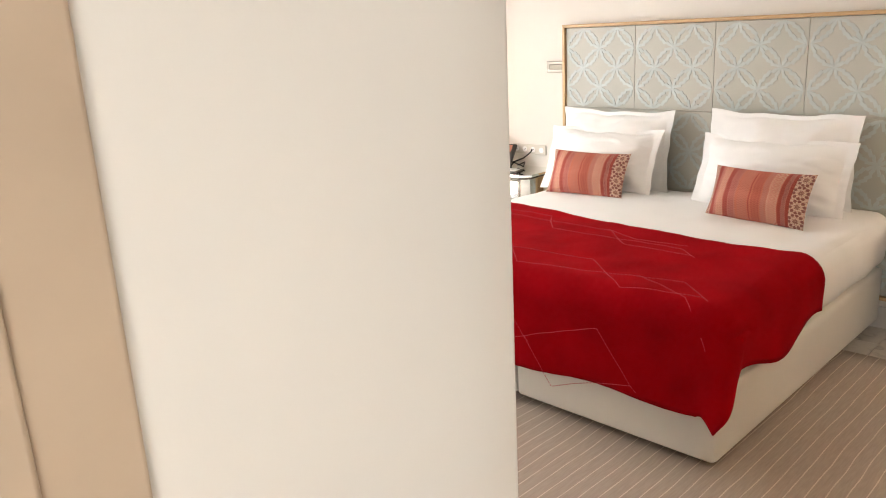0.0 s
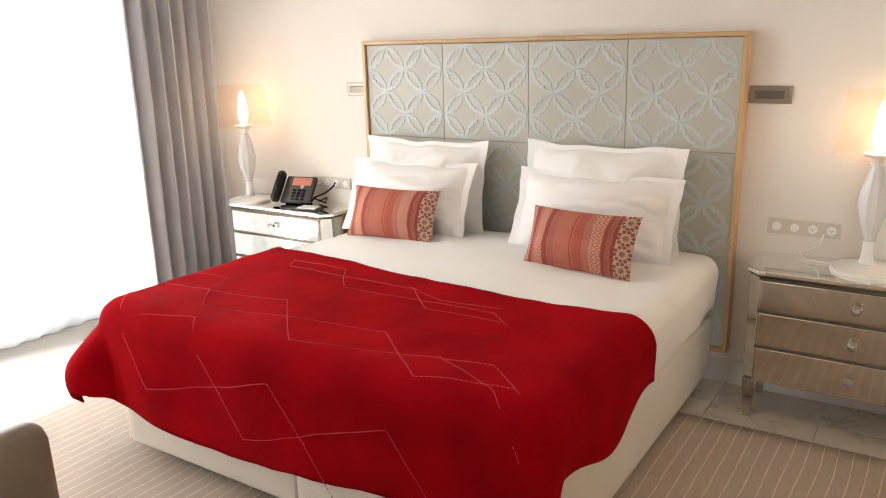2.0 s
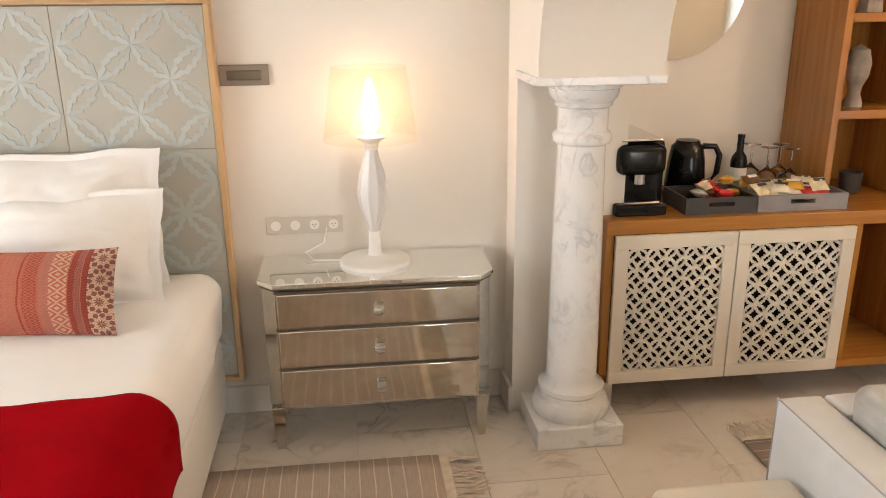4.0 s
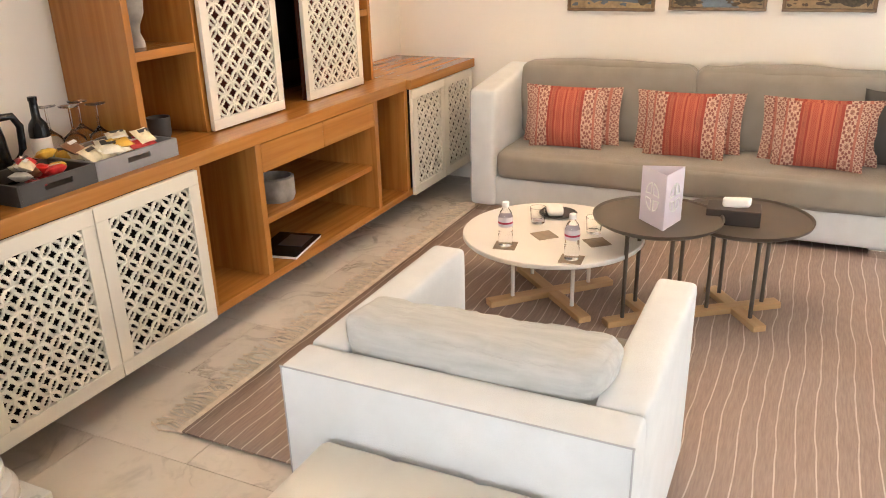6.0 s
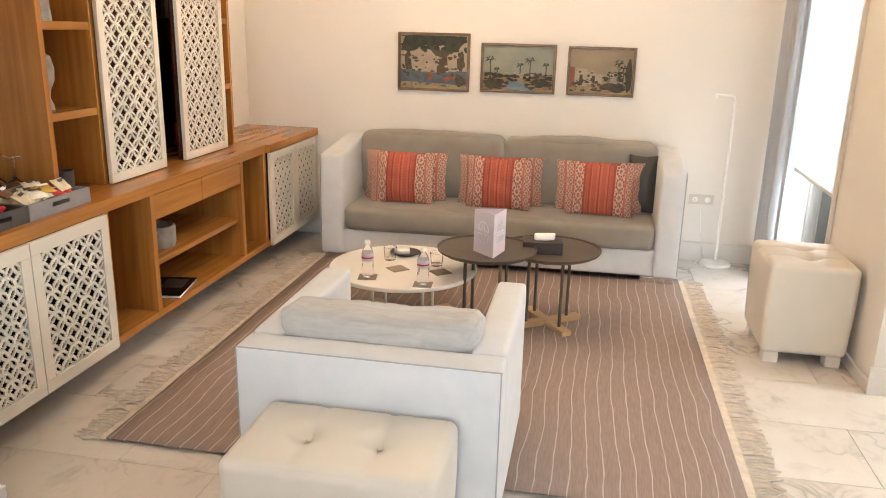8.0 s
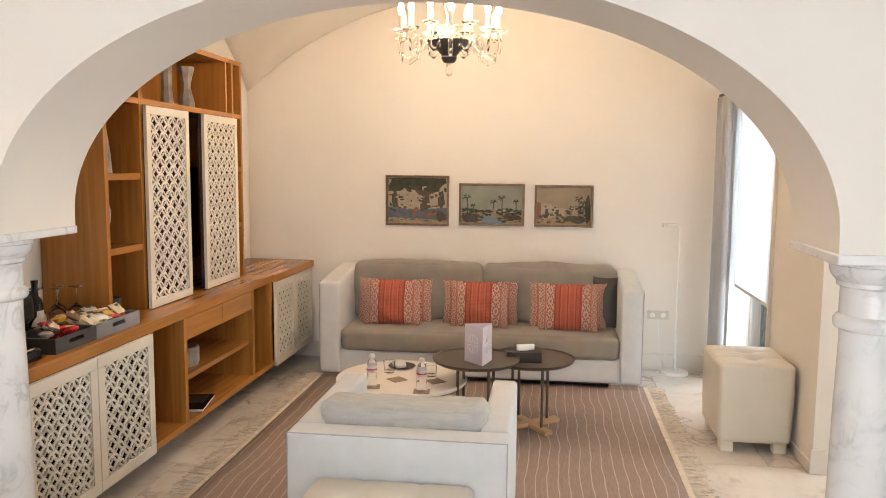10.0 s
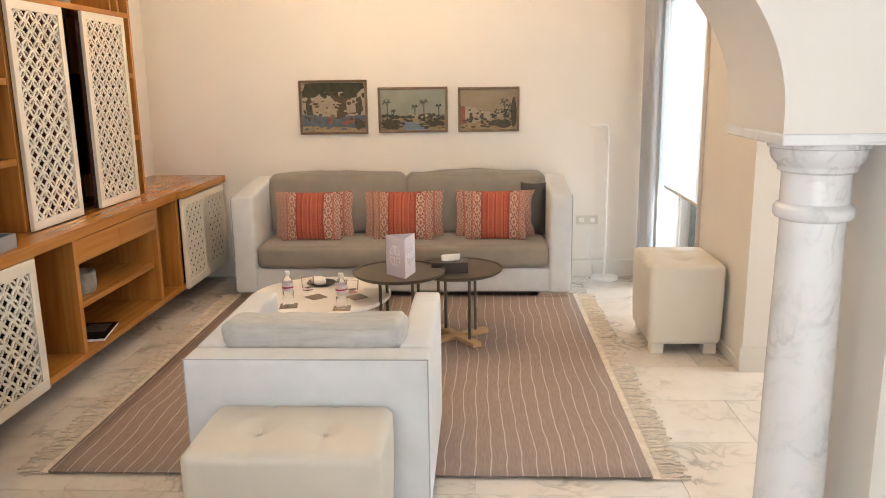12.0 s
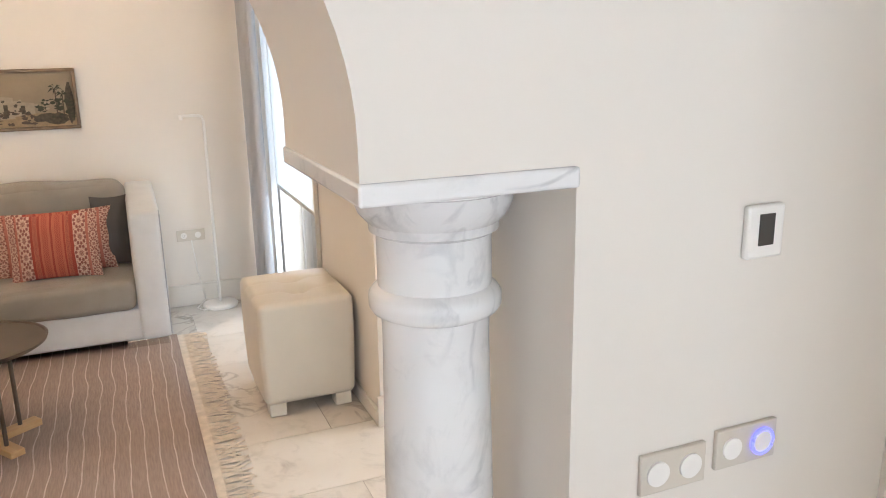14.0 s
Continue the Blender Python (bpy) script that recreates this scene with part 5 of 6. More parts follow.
def palm(cx, cy, h, s, seed):
    rnd = random.Random(seed)
    out = [(P_TRUNK, [(cx - 0.008, cy), (cx + 0.008, cy), (cx + 0.01, cy + h), (cx - 0.004, cy + h)])]
    for k in range(7):
        q = 2 * math.pi * k / 7 + rnd.uniform(-0.2, 0.2)
        ex, ey = cx + s * math.cos(q), cy + h + s * 1.3 * math.sin(q) * 0.8 - 0.02
        out.append((P_LEAF, [(cx, cy + h - 0.01), ((cx + ex) / 2, (cy + h + ey) / 2 + 0.04), (ex, ey - 0.015), ((cx + ex) / 2 + 0.01, (cy + h + ey) / 2 + 0.005)]))
    return out


def paint(name, c, vary=0.3, scale=30):
    return mat(name, c, 0.6, vary=vary, scale=scale, bump=0.4, bscale=120)


FRAME = mat("bronze_picture_frame", (0.16, 0.10, 0.05), 0.4, 0.3, vary=0.3, scale=20)
P_LEAF, P_TRUNK = paint("paint_leaf", (0.033, 0.033, 0.0138), 0.5), paint("paint_trunk", (0.077, 0.0495, 0.0275))
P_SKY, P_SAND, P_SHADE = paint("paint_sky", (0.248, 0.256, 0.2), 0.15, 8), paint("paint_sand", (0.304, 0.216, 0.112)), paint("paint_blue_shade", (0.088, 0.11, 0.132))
P_WATER, P_WHITE, P_DUST = paint("paint_water", (0.192, 0.24, 0.272), 0.2), paint("paint_whitewash", (0.352, 0.288, 0.2), 0.15), paint("paint_dusk", (0.28, 0.216, 0.136), 0.15, 8)
P_SCRUB, P_CLAY = paint("paint_scrub", (0.066, 0.0495, 0.0275), 0.6, 60), paint("paint_clay", (0.264, 0.088, 0.048))
painting(3.588, 3.086, 1.084, 1.475, "framed oil painting of a courtyard under a dark tree", [P_WHITE,
    (P_SHADE, [(0, 0.1), (1, 0.06), (1, 0.34), (0.5, 0.3), (0, 0.36)]), (P_SAND, [(0, 0), (1, 0), (1, 0.06), (0.6, 0.1), (0, 0.12)]),
    (P_TRUNK, [(0.55, 0.3), (0.72, 0.3), (0.7, 0.6), (0.85, 0.85), (0.7, 0.85), (0.6, 0.72), (0.45, 0.9), (0.36, 0.86), (0.54, 0.6)]),
    (P_SCRUB, blob(0.12, 0.5, 0.05, 0.25, 12, 3)), (P_SCRUB, blob(0.9, 0.5, 0.05, 0.2, 12, 5)),
    (P_LEAF, blob(0.5, 0.93, 0.5, 0.12, 26, 7)), (P_LEAF, blob(0.15, 0.85, 0.16, 0.14, 16, 8)), (P_LEAF, blob(0.8, 0.87, 0.16, 0.12, 16, 9)),
    (P_CLAY, blob(0.45, 0.24, 0.04, 0.09, 10, 10)), (P_CLAY, blob(0.72, 0.2, 0.1, 0.05, 12, 11)), (P_SCRUB, blob(0.9, 0.15, 0.09, 0.1, 12, 12)),
    daubs(P_LEAF, 0.02, 0.98, 0.72, 0.97, 60, 0.045, 31), daubs(P_SCRUB, 0.02, 0.4, 0.3, 0.75, 22, 0.03, 32), daubs(P_SHADE, 0.05, 0.95, 0.05, 0.35, 34, 0.035, 33), daubs(P_WHITE, 0.1, 0.9, 0.3, 0.68, 16, 0.04, 34), daubs(P_TRUNK, 0.5, 0.95, 0.25, 0.7, 24, 0.03, 35)])
painting(3.008, 2.500, 1.092, 1.418, "framed oil painting of palms beside a river", [P_SKY,
    (P_SAND, [(0, 0), (1, 0), (1, 0.3), (0.5, 0.32), (0, 0.3)]), (P_WATER, [(0.35, 0), (0.75, 0), (0.66, 0.12), (0.5, 0.2), (0.3, 0.2)]),
    (P_SCRUB, blob(0.15, 0.14, 0.17, 0.12, 18, 1)), (P_SCRUB, blob(0.85, 0.16, 0.15, 0.08, 18, 2)), (P_SCRUB, blob(0.5, 0.32, 0.3, 0.03, 18, 4)),
    *palm(0.1, 0.25, 0.45, 0.09, 1), *palm(0.53, 0.3, 0.28, 0.07, 2), *palm(0.67, 0.3, 0.4, 0.09, 3), *palm(0.9, 0.3, 0.3, 0.06, 4), *palm(0.2, 0.28, 0.2, 0.05, 5),
    daubs(P_LEAF, 0.0, 1.0, 0.22, 0.38, 60, 0.03, 41), daubs(P_SCRUB, 0.02, 0.35, 0.03, 0.25, 24, 0.04, 42), daubs(P_WHITE, 0.25, 0.8, 0.3, 0.42, 12, 0.025, 43), daubs(P_SCRUB, 0.62, 0.98, 0.05, 0.4, 30, 0.03, 44)])
painting(2.424, 1.980, 1.092, 1.412, "framed oil painting of whitewashed houses and palms", [P_DUST,
    (P_SAND, [(0, 0), (1, 0), (1, 0.25), (0.5, 0.25), (0, 0.2)]), (P_WHITE, [(0.08, 0.15), (0.28, 0.17), (0.28, 0.55), (0.08, 0.58)]), (P_WHITE, [(0.28, 0.2), (0.52, 0.24), (0.52, 0.44), (0.28, 0.48)]),
    (P_CLAY, [(0.0, 0.12), (0.08, 0.15), (0.08, 0.58), (0.0, 0.6)]), (P_SCRUB, [(0.16, 0.18), (0.21, 0.18), (0.21, 0.42), (0.16, 0.42)]), (P_SCRUB, [(0.36, 0.24), (0.41, 0.24), (0.41, 0.4), (0.36, 0.4)]),
    (P_SCRUB, blob(0.72, 0.15, 0.22, 0.1, 18, 3)), (P_SCRUB, blob(0.95, 0.4, 0.06, 0.35, 14, 6)), *palm(0.78, 0.2, 0.5, 0.1, 7), *palm(0.86, 0.2, 0.4, 0.08, 8),
    daubs(P_LEAF, 0.55, 0.98, 0.15, 0.5, 40, 0.03, 51), daubs(P_TRUNK, 0.02, 0.5, 0.05, 0.3, 26, 0.03, 52), daubs(P_SCRUB, 0.1, 0.5, 0.18, 0.5, 18, 0.022, 53), daubs(P_WHITE, 0.3, 0.7, 0.3, 0.5, 10, 0.025, 54)])

# ---- floor lamp, sockets, thermostat, mirror ----
fl = root("floor_lamp", (4.31, 1.345, 0), "slim white floor lamp with a short bent arm", "floor lamp")
bm = bmesh.new()
lathe(bm, [(0.1, 0), (0.102, 0.012), (0.095, 0.022), (0.012, 0.028)], 36)
done("base", bm, WHITE, fl)
bm = bmesh.new()
tube(bm, [(0, 0, 0.025), (0, 0, 1.10), (0, 0.006, 1.125), (0, 0.025, 1.135), (0, 0.12, 1.135)], 0.0085, 12)
done("pole", bm, WHITE, fl)
bm = bmesh.new()
tube(bm, [(0, 0.12, 1.14), (0, 0.12, 1.112)], 0.012, 12)
done("head", bm, WHITE, fl)


def plate(name, x, y, z, w, h, facing, n, label, m, inner=None, dia=0.036):
    """A wall plate with n round inserts. facing: 'y' on a wall met looking along +y, 'x' along +x."""
    turn = 0 if facing == "y" else -90
    r = root(name, pose(x, y, z, 0, 0, turn), label, "wall socket")
    slab("plate", -w / 2, w / 2, -0.009, 0, -h / 2, h / 2, m, r, 0.002)
    for k in range(n):
        cx = -w / 2 + w * (k + 0.5) / n
        bm = bmesh.new()
        tube(bm, [(cx, -0.009, 0), (cx, -0.0125, 0)], dia / 2, 24)
        ins = done("insert", bm, WHITE, r)
        if inner and inner[k]:
            for dx, dz in ((-0.006, 0.002), (0.006, 0.002), (0, -0.006)):
                bm = bmesh.new()
                tube(bm, [(cx + dx, -0.0125, dz), (cx + dx, -0.0135, dz)], 0.0022, 8)
                done("hole", bm, BLACK, ins)
    return r


plate("wall_socket", -0.25, W_BED, 0.765, 0.285, 0.066, "y", 4, "beige wall plate with two switches and two sockets", PLATE, (0, 0, 1, 1))
plate("wall_socket", -2.86, W_BED, 0.765, 0.285, 0.066, "y", 4, "beige wall plate with sockets behind the telephone", PLATE, (1, 1, 1, 0))
plate("wall_socket", X_FAR, 1.47, 0.43, 0.16, 0.066, "x", 2, "beige double wall socket beside the sofa", PLATE, (1, 0))
plate("wall_switch", AX0, 1.09, 0.858, 0.12, 0.066, "x", 2, "beige switch plate with two white round buttons", PLATE, None, 0.04)
sw = plate("wall_switch", AX0, 0.95, 0.868, 0.12, 0.066, "x", 2, "beige switch plate with a blue glowing ring", PLATE, None, 0.036)
bm = bmesh.new()
ringp = [(0.03 + 0.0205 * math.cos(q), -0.0115, 0.0205 * math.sin(q)) for q in (2 * math.pi * k / 28 for k in range(29))]
tube(bm, ringp, 0.0028, 6)
done("glowing_ring", bm, BLUE, sw)
rd = root("reading_light", (-0.425, W_BED, 1.318), "brushed metal recessed reading light beside the headboard", "reading light", "reading lights")
slab("plate", -0.085, 0.085, -0.01, 0, -0.036, 0.036, STEEL, rd, 0.002)
bm = bmesh.new()
soft_box(bm, -0.06, 0.06, -0.017, -0.0101, -0.017, 0.017, 0.003, 0, 6)
done("swivel_arm", bm, BRASS, rd)
rd2 = copy_thing(rd, pose(-2.615, W_BED, 1.318))
th = root("thermostat", pose(AX0, 0.952, 1.212, 0, 0, -90), "white wall thermostat with a dark display", "thermostat")
slab("case", -0.034, 0.034, -0.013, 0, -0.04, 0.04, WHITE, th, 0.004)
slab("display", -0.014, 0.014, -0.0145, -0.0125, -0.02, 0.027, DARK, th)
bm = bmesh.new()
tube(bm, [(1.24, W_LIV - 0.001, 1.62), (1.24, W_LIV - 0.02, 1.62)], 0.30, 64)
mr = root("wall_mirror", (0, 0, 0), "round frameless wall mirror above the coffee counter", "mirror")
done("glass", bm, MIRROR, mr)

# ---- counter ----
cm = root("coffee_machine", Matrix.LocRotScale((0.985, 4.43, ZT), None, (1.3, 1.1, 1.0)), "glossy black coffee machine with steel top", "coffee machine")
bm = bmesh.new()
soft_box(bm, -0.085, 0.085, -0.1, 0.2, 0.0, 0.27, 0.02, 0.004, 12)
done("body", bm, BLACK, cm)
bm = bmesh.new()
soft_box(bm, -0.07, 0.07, -0.16, 0.0, 0.15, 0.262, 0.025, 0.004, 12)
done("brew_head", bm, BLACK, cm)
slab("steel_top", -0.06, 0.06, -0.14, 0.17, 0.272, 0.282, CHROME, cm, 0.004)
slab("drip_tray", -0.075, 0.075, -0.17, -0.02, 0.0, 0.045, BLACK, cm, 0.008)
bm = bmesh.new()
tube(bm, [(-0.05, -0.16, 0.05), (-0.02, -0.168, 0.052), (0.02, -0.168, 0.052), (0.05, -0.16, 0.05)], 0.005, 8)
done("trim", bm, CHROME, cm)
bm = bmesh.new()
tube(bm, [(0, -0.13, 0.16), (0, -0.13, 0.115)], 0.016, 14)
done("spout", bm, CHROME, cm)

kt = root("kettle", (1.27, 4.53, ZT), "glossy black electric kettle on its base", "kettle")
bm = bmesh.new()
lathe(bm, [(0.085, 0), (0.088, 0.02), (0.075, 0.025)], 32)
done("power_base", bm, BLACK, kt)
bm = bmesh.new()
lathe(bm, [(0.076, 0.026), (0.08, 0.05), (0.072, 0.15), (0.062, 0.205), (0.05, 0.215), (0.045, 0.228), (0.002, 0.232)], 32)
done("jug", bm, BLACK, kt)
bm = bmesh.new()
tube(bm, [(0.055, -0.02, 0.205), (0.10, -0.035, 0.205), (0.118, -0.04, 0.17), (0.112, -0.04, 0.1), (0.09, -0.03, 0.06), (0.07, -0.02, 0.055)], 0.012, 10)
done("handle", bm, BLACK, kt)
slab("badge", -0.03, 0.03, -0.09, -0.086, 0.004, 0.02, CHROME, kt)

wb = root("wine_bottle", (1.52, 4.58, ZT), "small dark wine bottle with a pale label", "bottle")
bm = bmesh.new()
lathe(bm, [(0.031, 0), (0.033, 0.006), (0.033, 0.125), (0.028, 0.145), (0.014, 0.165), (0.013, 0.22), (0.015, 0.222), (0.015, 0.235), (0.002, 0.236)], 24)
done("glass_body", bm, BLACK, wb)
bm = bmesh.new()
lathe(bm, [(0.0336, 0.03), (0.0336, 0.1)], 24, close=False)
done("paper_label", bm, WHITE, wb)


def stem_glass(x, y):
    r = root("wine_glass", (x, y, ZT), "upturned clear wine glass on the counter", "wine glass", "wine glasses")
    bm = bmesh.new()
    lathe(bm, [(0.032, 0.0), (0.041, 0.04), (0.036, 0.075), (0.012, 0.095), (0.004, 0.105), (0.004, 0.175), (0.034, 0.183), (0.034, 0.186), (0.001, 0.19)], 24, close=False)
    done("bowl", bm, CLEAR, r)


for x, y in ((1.63, 4.55), (1.71, 4.6), (1.60, 4.63), (1.70, 4.50)):
    stem_glass(x, y)


def tray(x0, x1, y0, y1, m, label):
    r = root("tray", ((x0 + x1) / 2, (y0 + y1) / 2, ZT), label, "tray", "snack trays")
    hx, hy, t, h = (x1 - x0) / 2, (y1 - y0) / 2, 0.01, 0.062
    slab("bottom", -hx, hx, -hy, hy, 0, t, m, r, 0.001)
    for a in ((-hx, -hx + t, -hy, hy), (hx - t, hx, -hy, hy), (-hx + t, hx - t, hy - t, hy)):
        slab("rim", *a, t, h, m, r, 0.001)
    bm = bmesh.new()
    for a in ((-hx + t, -0.05, t, h), (0.05, hx - t, t, h), (-0.05, 0.05, t, 0.028), (-0.05, 0.05, 0.045, h)):
        box(bm, a[0], a[1], -hy, -hy + t, a[2], a[3])
    done("front_rim", bm, m, r)


tray(1.15, 1.43, 4.235, 4.45, DARK, "dark wooden tray with sachets")
tray(1.432, 1.79, 4.235, 4.50, GREYTRAY, "grey wooden tray full of snack packets")
rnd = random.Random(4)
cols = [mat("packet_" + n, c, 0.4, vary=0.25, scale=40) for n, c in (("red", (0.55, 0.02, 0.02)), ("cream", (0.72, 0.62, 0.42)), ("gold", (0.62, 0.36, 0.04)), ("brown", (0.16, 0.07, 0.03)), ("pale", (0.8, 0.74, 0.62)))]


def packet(x, y, z, w, h, m, turn, tilt):
    r = root("snack_packet", pose(x, y, z, -90 + tilt, 0, turn), "small crinkled foil packet in the tray", "packet", "tray packets")
    bm = bmesh.new()
    pillow_mesh(bm, w, h, 0.022, 8, 0.05, x * 9, 0.006)
    done("foil", bm, m, r)
    slab("band", -w * 0.32, w * 0.32, -0.0165, -0.0155, h * 0.55, h * 0.75, DARK if rnd.random() < 0.5 else WHITE, r)


for k in range(16):
    packet(1.25 + rnd.random() * 0.16, 4.29 + rnd.random() * 0.10, ZT + 0.03 + 0.004 * k, 0.06, 0.045, cols[(0, 1, 0, 2, 3, 4)[k % 6]], rnd.uniform(0, 180), rnd.uniform(5, 30))
for k in range(22):
    packet(1.48 + (k % 5) * 0.055, 4.27 + (k % 15 // 5) * 0.07, ZT + 0.035 + 0.01 * (k % 3) + 0.02 * (k // 15), 0.075, 0.065, cols[(4, 1, 4, 2, 0, 1, 3)[k % 7]], rnd.uniform(-30, 30), rnd.uniform(10, 40))

# ---- on the shelves ----
def turned(name, x, y, z, prof, m, label, cat, seg=20):
    r = root(name, (x, y, z), label, cat)
    bm = bmesh.new()
    lathe(bm, prof, seg)
    done("body", bm, m, r)
    return r


VASE = [(0.05, 0), (0.048, 0.04), (0.026, 0.12), (0.028, 0.15), (0.052, 0.235), (0.05, 0.24), (0.04, 0.2), (0.002, 0.16)]
turned("vase", 2.80, 4.46, 1.88, VASE, STONE, "waisted stone vase on the top shelf", "vase", 8)
turned("vase", 2.6, 4.48, 1.88, [(0.04, 0), (0.03, 0.1), (0.034, 0.22), (0.002, 0.225)], STONE, "slim stone vase on the top shelf", "vase", 8)
turned("vase", 1.93, 4.48, 1.503, [(0.045, 0), (0.038, 0.1), (0.022, 0.22), (0.002, 0.23)], STONE, "tapered stone vase on the shelf", "vase", 8)
turned("sculpture", 1.93, 4.50, 1.143, [(0.035, 0), (0.033, 0.02), (0.022, 0.05), (0.026, 0.08), (0.044, 0.12), (0.048, 0.17), (0.036, 0.22), (0.002, 0.24)], STONE, "carved rounded stone sculpture on the shelf", "sculpture")
turned("cup", 1.95, 4.47, ZT + 0.003, [(0.034, 0), (0.042, 0.02), (0.045, 0.085), (0.041, 0.085), (0.036, 0.02), (0.002, 0.015)], DARK, "small dark cup in the shelf unit", "cup")
turned("bowl", 2.47, 4.36, 0.412, [(0.08, 0), (0.088, 0.02), (0.088, 0.105), (0.076, 0.11), (0.055, 0.02), (0.002, 0.015)], STONE, "grey mottled stone bowl on the cabinet shelf", "bowl", 28)
mg = root("magazine", Matrix.LocRotScale((2.48, 4.33, 0.18), Euler((0, 0, 0.2)), (1.3, 1.3, 1.0)), "dark glossy magazine lying on the cabinet shelf", "magazine", "")
slab("pages", -0.11, 0.11, -0.08, 0.08, 0.0, 0.012, WHITE, mg)
slab("cover", -0.112, 0.112, -0.082, 0.082, 0.0122, 0.014, BLACK, mg)
slab("cover_picture", -0.02, 0.09, -0.06, 0.03, 0.0142, 0.0146, DBROWN, mg)

# ---- on the tables ----
def water_bottle(x, y):
    r = root("water_bottle", (x, y, WT[2] + 0.004), "clear plastic water bottle with a printed label", "bottle", "water bottles")
    bm = bmesh.new()
    lathe(bm, [(0.026, 0), (0.029, 0.008), (0.029, 0.05), (0.027, 0.055), (0.029, 0.06), (0.029, 0.12), (0.022, 0.145), (0.012, 0.158), (0.012, 0.165)], 22)
    done("body", bm, PET, r)
    bm = bmesh.new()
    lathe(bm, [(0.0298, 0.085), (0.0298, 0.125)], 22, close=False)
    lab = done("printed_label", bm, LILAC, r)
    bm = bmesh.new()
    lathe(bm, [(0.0302, 0.098), (0.0302, 0.106)], 22, close=False)
    done("label_stripe", bm, LABELRED, lab)
    bm = bmesh.new()
    lathe(bm, [(0.0145, 0.165), (0.0145, 0.183), (0.013, 0.185), (0.001, 0.185)], 18)
    done("cap", bm, WHITE, r)


def coaster(x, y, turn):
    r = root("coaster", pose(x, y, WT[2], 0, 0, turn), "square taupe coaster on the white table", "coaster", "coasters")
    slab("mat", -0.045, 0.045, -0.045, 0.045, 0, 0.0035, COASTER, r, 0.001)


def tumbler(x, y):
    r = root("tumbler", (x, y, WT[2] + 0.004), "ribbed clear glass tumbler on a coaster", "tumbler", "tumblers")
    bm = bmesh.new()
    lathe(bm, [(0.03, 0), (0.036, 0.07), (0.033, 0.07), (0.027, 0.012), (0.001, 0.01)], 16)
    done("glass", bm, CLEAR, r)


for x, y, q in ((2.53, 3.275, 10), (2.485, 2.985, 5), (2.70, 3.165, 45), (2.70, 2.94, 40)):
    coaster(x, y, q)
water_bottle(2.53, 3.275)
water_bottle(2.485, 2.985)
tumbler(2.84, 3.24)
tumbler(2.80, 2.98)
turned("plate", 2.98, 3.19, WT[2], [(0.06, 0), (0.085, 0.01), (0.083, 0.012), (0.055, 0.004), (0.001, 0.003)], DARK, "dark round plate with a folded napkin", "plate", 36)
nk = root("napkin", pose(2.98, 3.20, WT[2] + 0.008, 0, 0, 25), "white folded napkin on the dark plate", "napkin")
bm = bmesh.new()
soft_box(bm, -0.05, 0.05, -0.035, 0.035, 0, 0.035, 0.012, 0.004, 10, wob=0.02, seed=6)
done("cloth", bm, WHITE_LINEN, nk)

mn = root("menu_card", pose(2.62, 2.68, D1[2], 0, 0, -15), "standing three-sided lilac menu card with a white motif", "menu card")
for k in range(3):
    a = radians(120 * k + 150)
    n = Vector((math.cos(a), math.sin(a)))
    bm = bmesh.new()
    rr, hw = 0.0445, 0.077
    t = Vector((-n.y, n.x))
    p, q = n * rr + t * hw, n * rr - t * hw
    vs = [bm.verts.new((*(v + n * e), z)) for e in (-0.001, 0.001) for v, z in ((p, 0), (q, 0), (q, 0.212), (p, 0.212))]
    for f in ((0, 1, 2, 3), (4, 7, 6, 5), (0, 4, 5, 1), (1, 5, 6, 2), (2, 6, 7, 3), (3, 7, 4, 0)):
        bm.faces.new([vs[i] for i in f])
    pn = done("panel", bm, PAPER, mn)
    for j in range(4):
        b0 = j * math.pi / 2
        pts = [Vector((0.042 * math.cos(b0 + w), 0.055 * math.sin(b0 + w))) for w in (0.15, 0.6, 0.97, 1.42)]
        bm = bmesh.new()
        P = [(*(n * (rr + 0.003) + t * v.x), 0.11 + v.y) for v in pts]
        tube(bm, P, 0.0022, 5)
        tube(bm, [P[0], (*(n * (rr + 0.003) + t * 0.012 * math.cos(b0 + 0.78)), 0.11 + 0.016 * math.sin(b0 + 0.78)), P[-1]], 0.0022, 5)
        done("motif", bm, WHITE, pn)

tb = root("tissue_box", pose(2.84, 2.44, D2[2], 0, 0, 4), "dark brown leather tissue box with white tissue", "tissue box")
slab("box", -0.06, 0.06, -0.10, 0.10, 0, 0.062, DBROWN, tb, 0.003)
bm = bmesh.new()
soft_box(bm, -0.02, 0.02, -0.055, 0.055, 0.06, 0.092, 0.008, 0, 12, wob=0.03, seed=2)
done("tissue", bm, WHITE_LINEN, tb)

# ---- telephone and cables on the bedside chest ----
ph = root("telephone", pose(-3.02, 4.22, 0.653, 0, 0, 14), "black desk telephone with keypad and lit display", "telephone")
bm = bmesh.new()
soft_box(bm, -0.1, 0.1, -0.012, 0.012, 0.0, 0.18, 0.008, 0, 8)
con = done("console", bm, DARK, ph, pose(0.03, 0.02, 0.01, -42, 0, 0))
slab("display", -0.05, 0.075, -0.0145, -0.0118, 0.115, 0.168, SCREENM, con)
for i in range(4):
    for j in range(3):
        slab("key", -0.03 + j * 0.032, -0.008 + j * 0.032, -0.017, -0.0115, 0.012 + i * 0.02, 0.025 + i * 0.02, BLACK, con, 0.001)
bm = bmesh.new()
tube(bm, [(0.025, -0.012, 0.103), (0.025, -0.017, 0.103)], 0.013, 16)
done("navigation_key", bm, CHROME, con)
bm = bmesh.new()
soft_box(bm, -0.025, 0.025, -0.03, 0.02, 0.0, 0.2, 0.018, 0.003, 10)
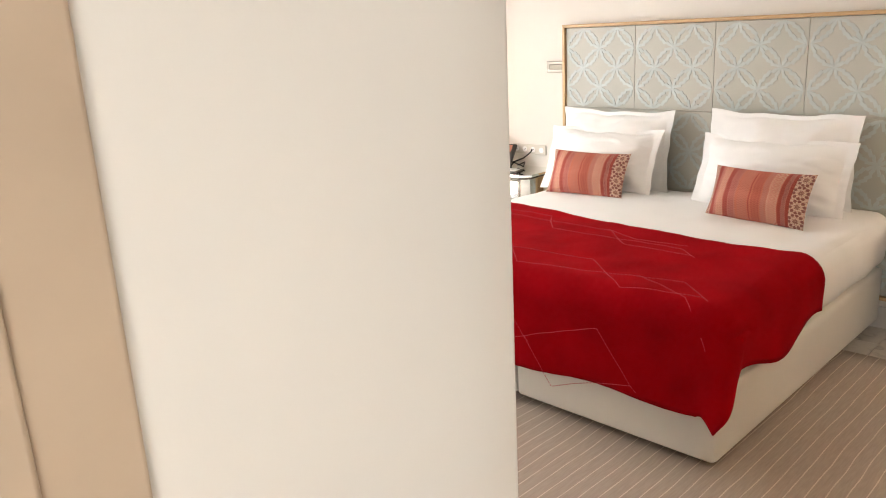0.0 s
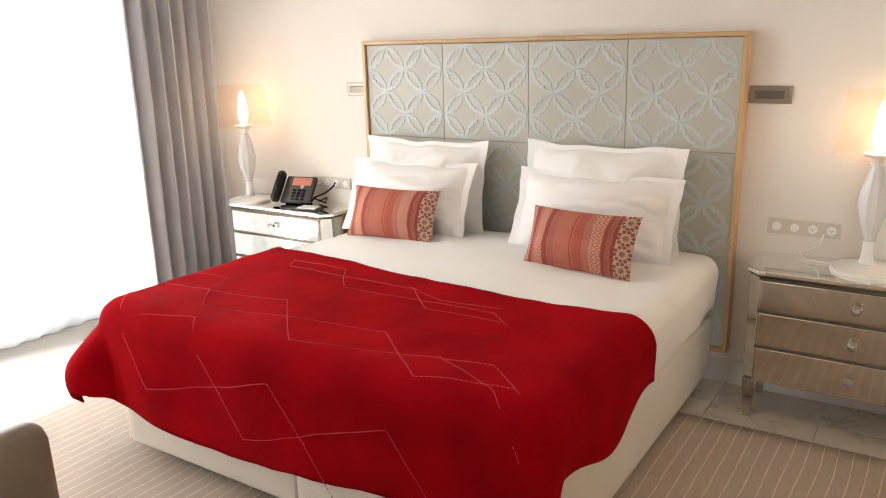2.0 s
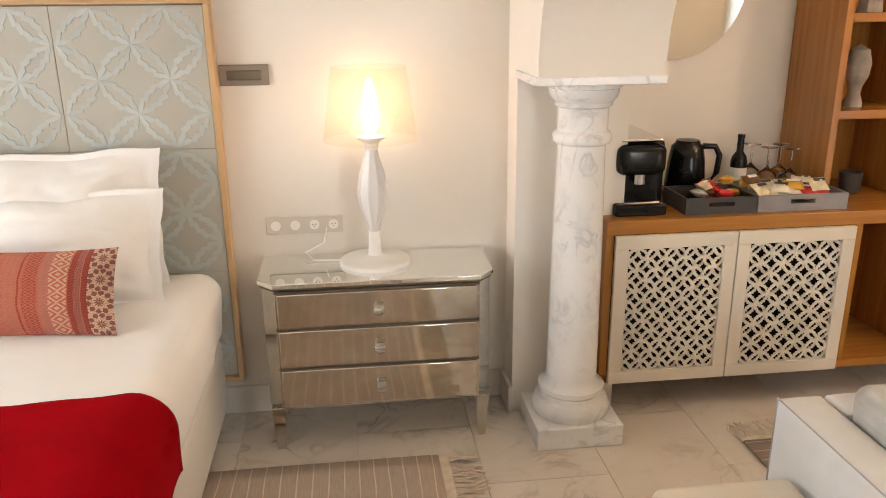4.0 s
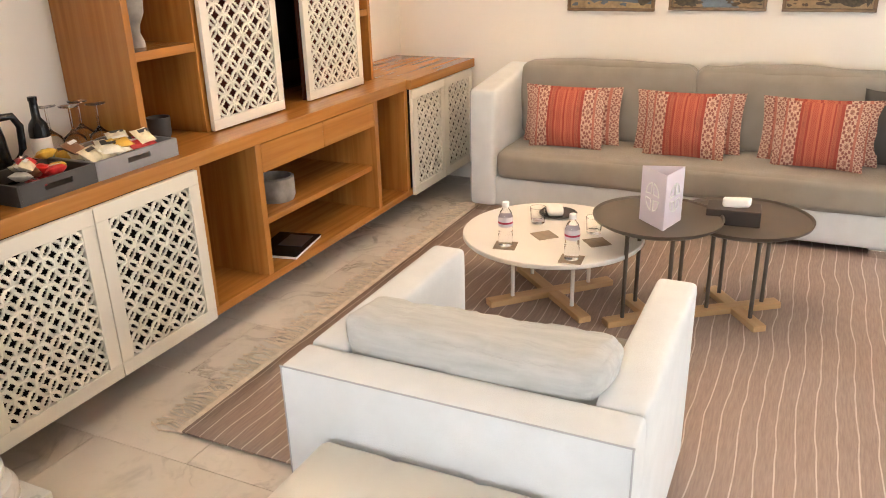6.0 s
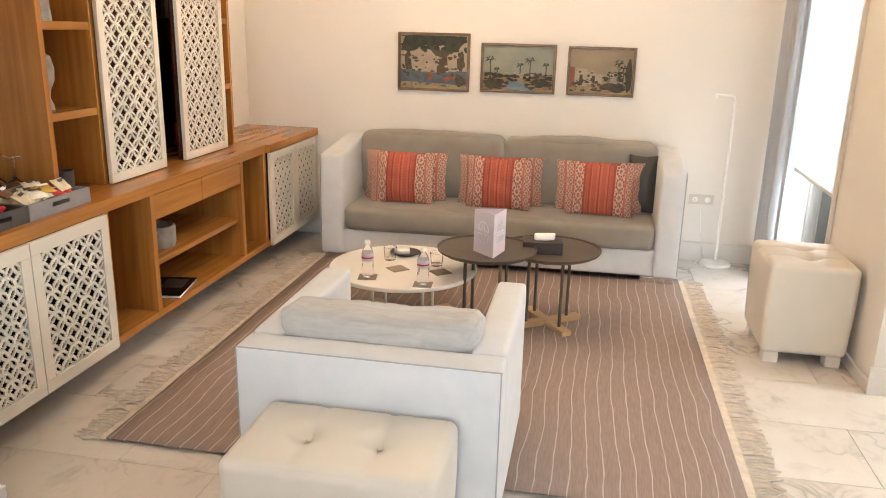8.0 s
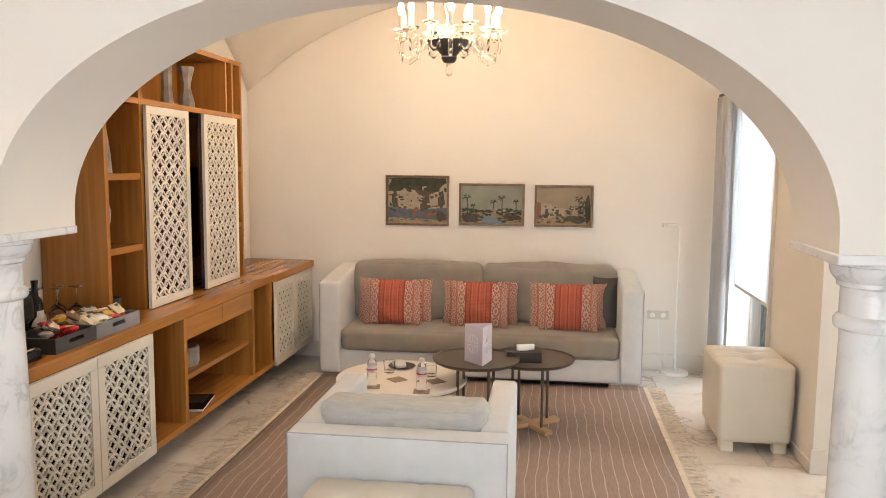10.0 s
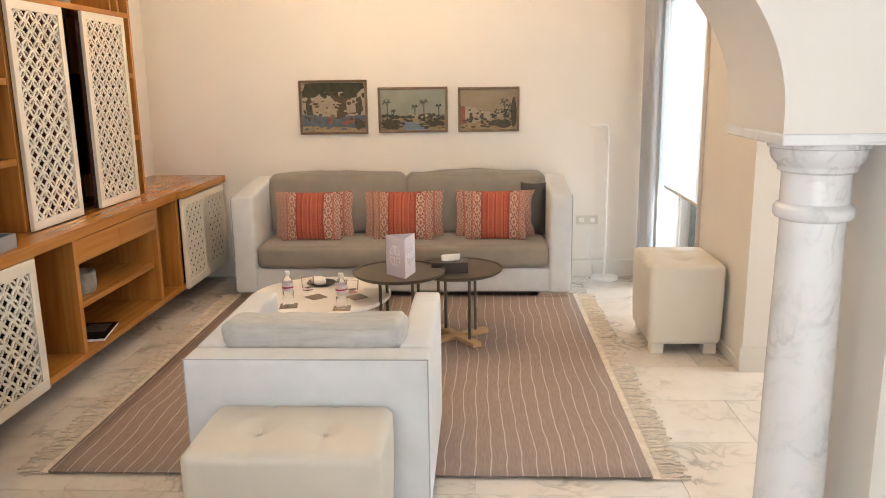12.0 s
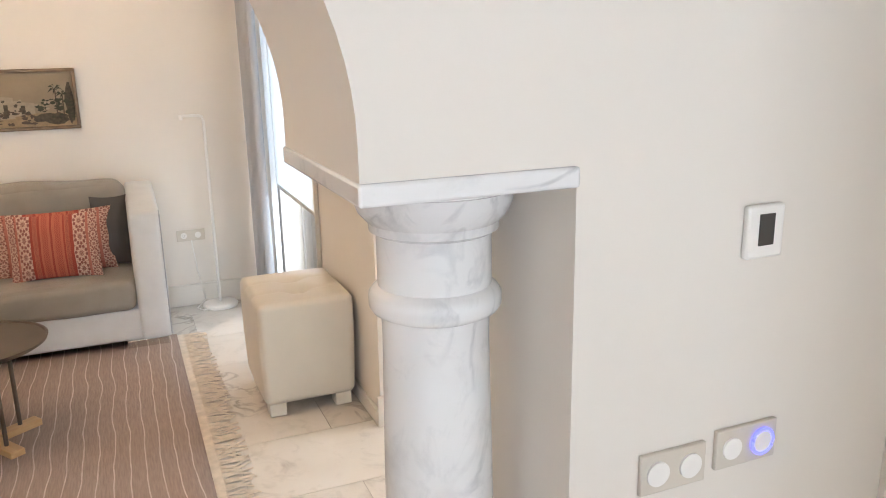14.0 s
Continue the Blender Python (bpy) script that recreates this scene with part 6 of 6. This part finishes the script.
done("handset", bm, BLACK, ph, pose(-0.095, 0.0, 0.02, -40, 0, 0))
slab("stand", -0.06, 0.1, 0.06, 0.11, 0.0, 0.06, BLACK, ph, 0.004)
cb = root("cable", (-2.86, 4.35, 0.653), "black coiled telephone cable", "cable")
bm = bmesh.new()
tube(bm, [(-0.07, -0.02, 0.03), (0.0, 0.02, 0.06), (0.04, 0.05, 0.10), (0.03, 0.075, 0.115)], 0.005, 6)
tube(bm, [(-0.07, -0.03, 0.01), (-0.02, -0.06, 0.04), (0.03, -0.02, 0.01), (0.0, 0.03, 0.03), (-0.04, 0.0, 0.01)], 0.005, 6)
done("wire", bm, BLACK, cb)
np_ = root("notepad", pose(-2.83, 4.19, 0.653, 0, 0, 10), "white notepad on a small brown tray", "notepad")
slab("tray", -0.07, 0.07, -0.045, 0.045, 0, 0.008, DBROWN, np_, 0.002)
slab("paper", -0.06, 0.055, -0.038, 0.036, 0.0082, 0.014, WHITE, np_)
cb = root("cable", (-0.2, 4.37, 0.653), "white charging cable lying on the chest", "cable")
bm = bmesh.new()
tube(bm, [(0.03, 0.065, 0.10), (0.02, 0.03, 0.05), (-0.05, 0.01, 0.02), (-0.02, -0.04, 0.005), (0.06, -0.05, 0.004), (0.13, -0.06, 0.006)], 0.003, 6)
done("wire", bm, WHITE, cb)
cb = root("cable", (4.3, 1.42, 0), "white lamp cable coiled on the floor", "cable")
bm = bmesh.new()
tube(bm, [(0.09, 0.05, 0.40), (0.092, 0.03, 0.2), (0.08, 0.0, 0.03), (0.0, 0.06, 0.006), (-0.06, 0.03, 0.006), (-0.02, -0.04, 0.006), (0.05, -0.09, 0.006), (0.06, -0.16, 0.02), (0.02, -0.18, 0.006)], 0.003, 6)
done("wire", bm, WHITE, cb)

# ---- marble floor tiles ----
TX, TY = 0.43, 0.765
meshes = {}
for i in range(-11, 9):
    for j in range(-4, 6):
        x0, x1 = 1.2 + i * TX, 1.2 + (i + 1) * TX
        off = 0.0 if i % 2 == 0 else TY / 2
        y0, y1 = 1.525 + off + j * TY, 1.525 + off + (j + 1) * TY
        x0, x1, y0, y1 = max(x0, -4.15), min(x1, 4.5), max(y0, -1.58), min(y1, 4.8)
        if x1 - x0 < 0.03 or y1 - y0 < 0.03:
            continue
        key = (round(x1 - x0, 3), round(y1 - y0, 3))
        if key not in meshes:
            bm = bmesh.new()
            hx, hy = (x1 - x0) / 2 - 0.0012, (y1 - y0) / 2 - 0.0012
            box(bm, -hx, hx, -hy, hy, -0.006, 0.0)
            me = bpy.data.meshes.new("tile")
            bm.to_mesh(me)
            bm.free()
            me.materials.append(TILE)
            meshes[key] = me
        ob = new("tile", meshes[key])
        ob.location = ((x0 + x1) / 2, (y0 + y1) / 2, 0)
        ob.parent = floor
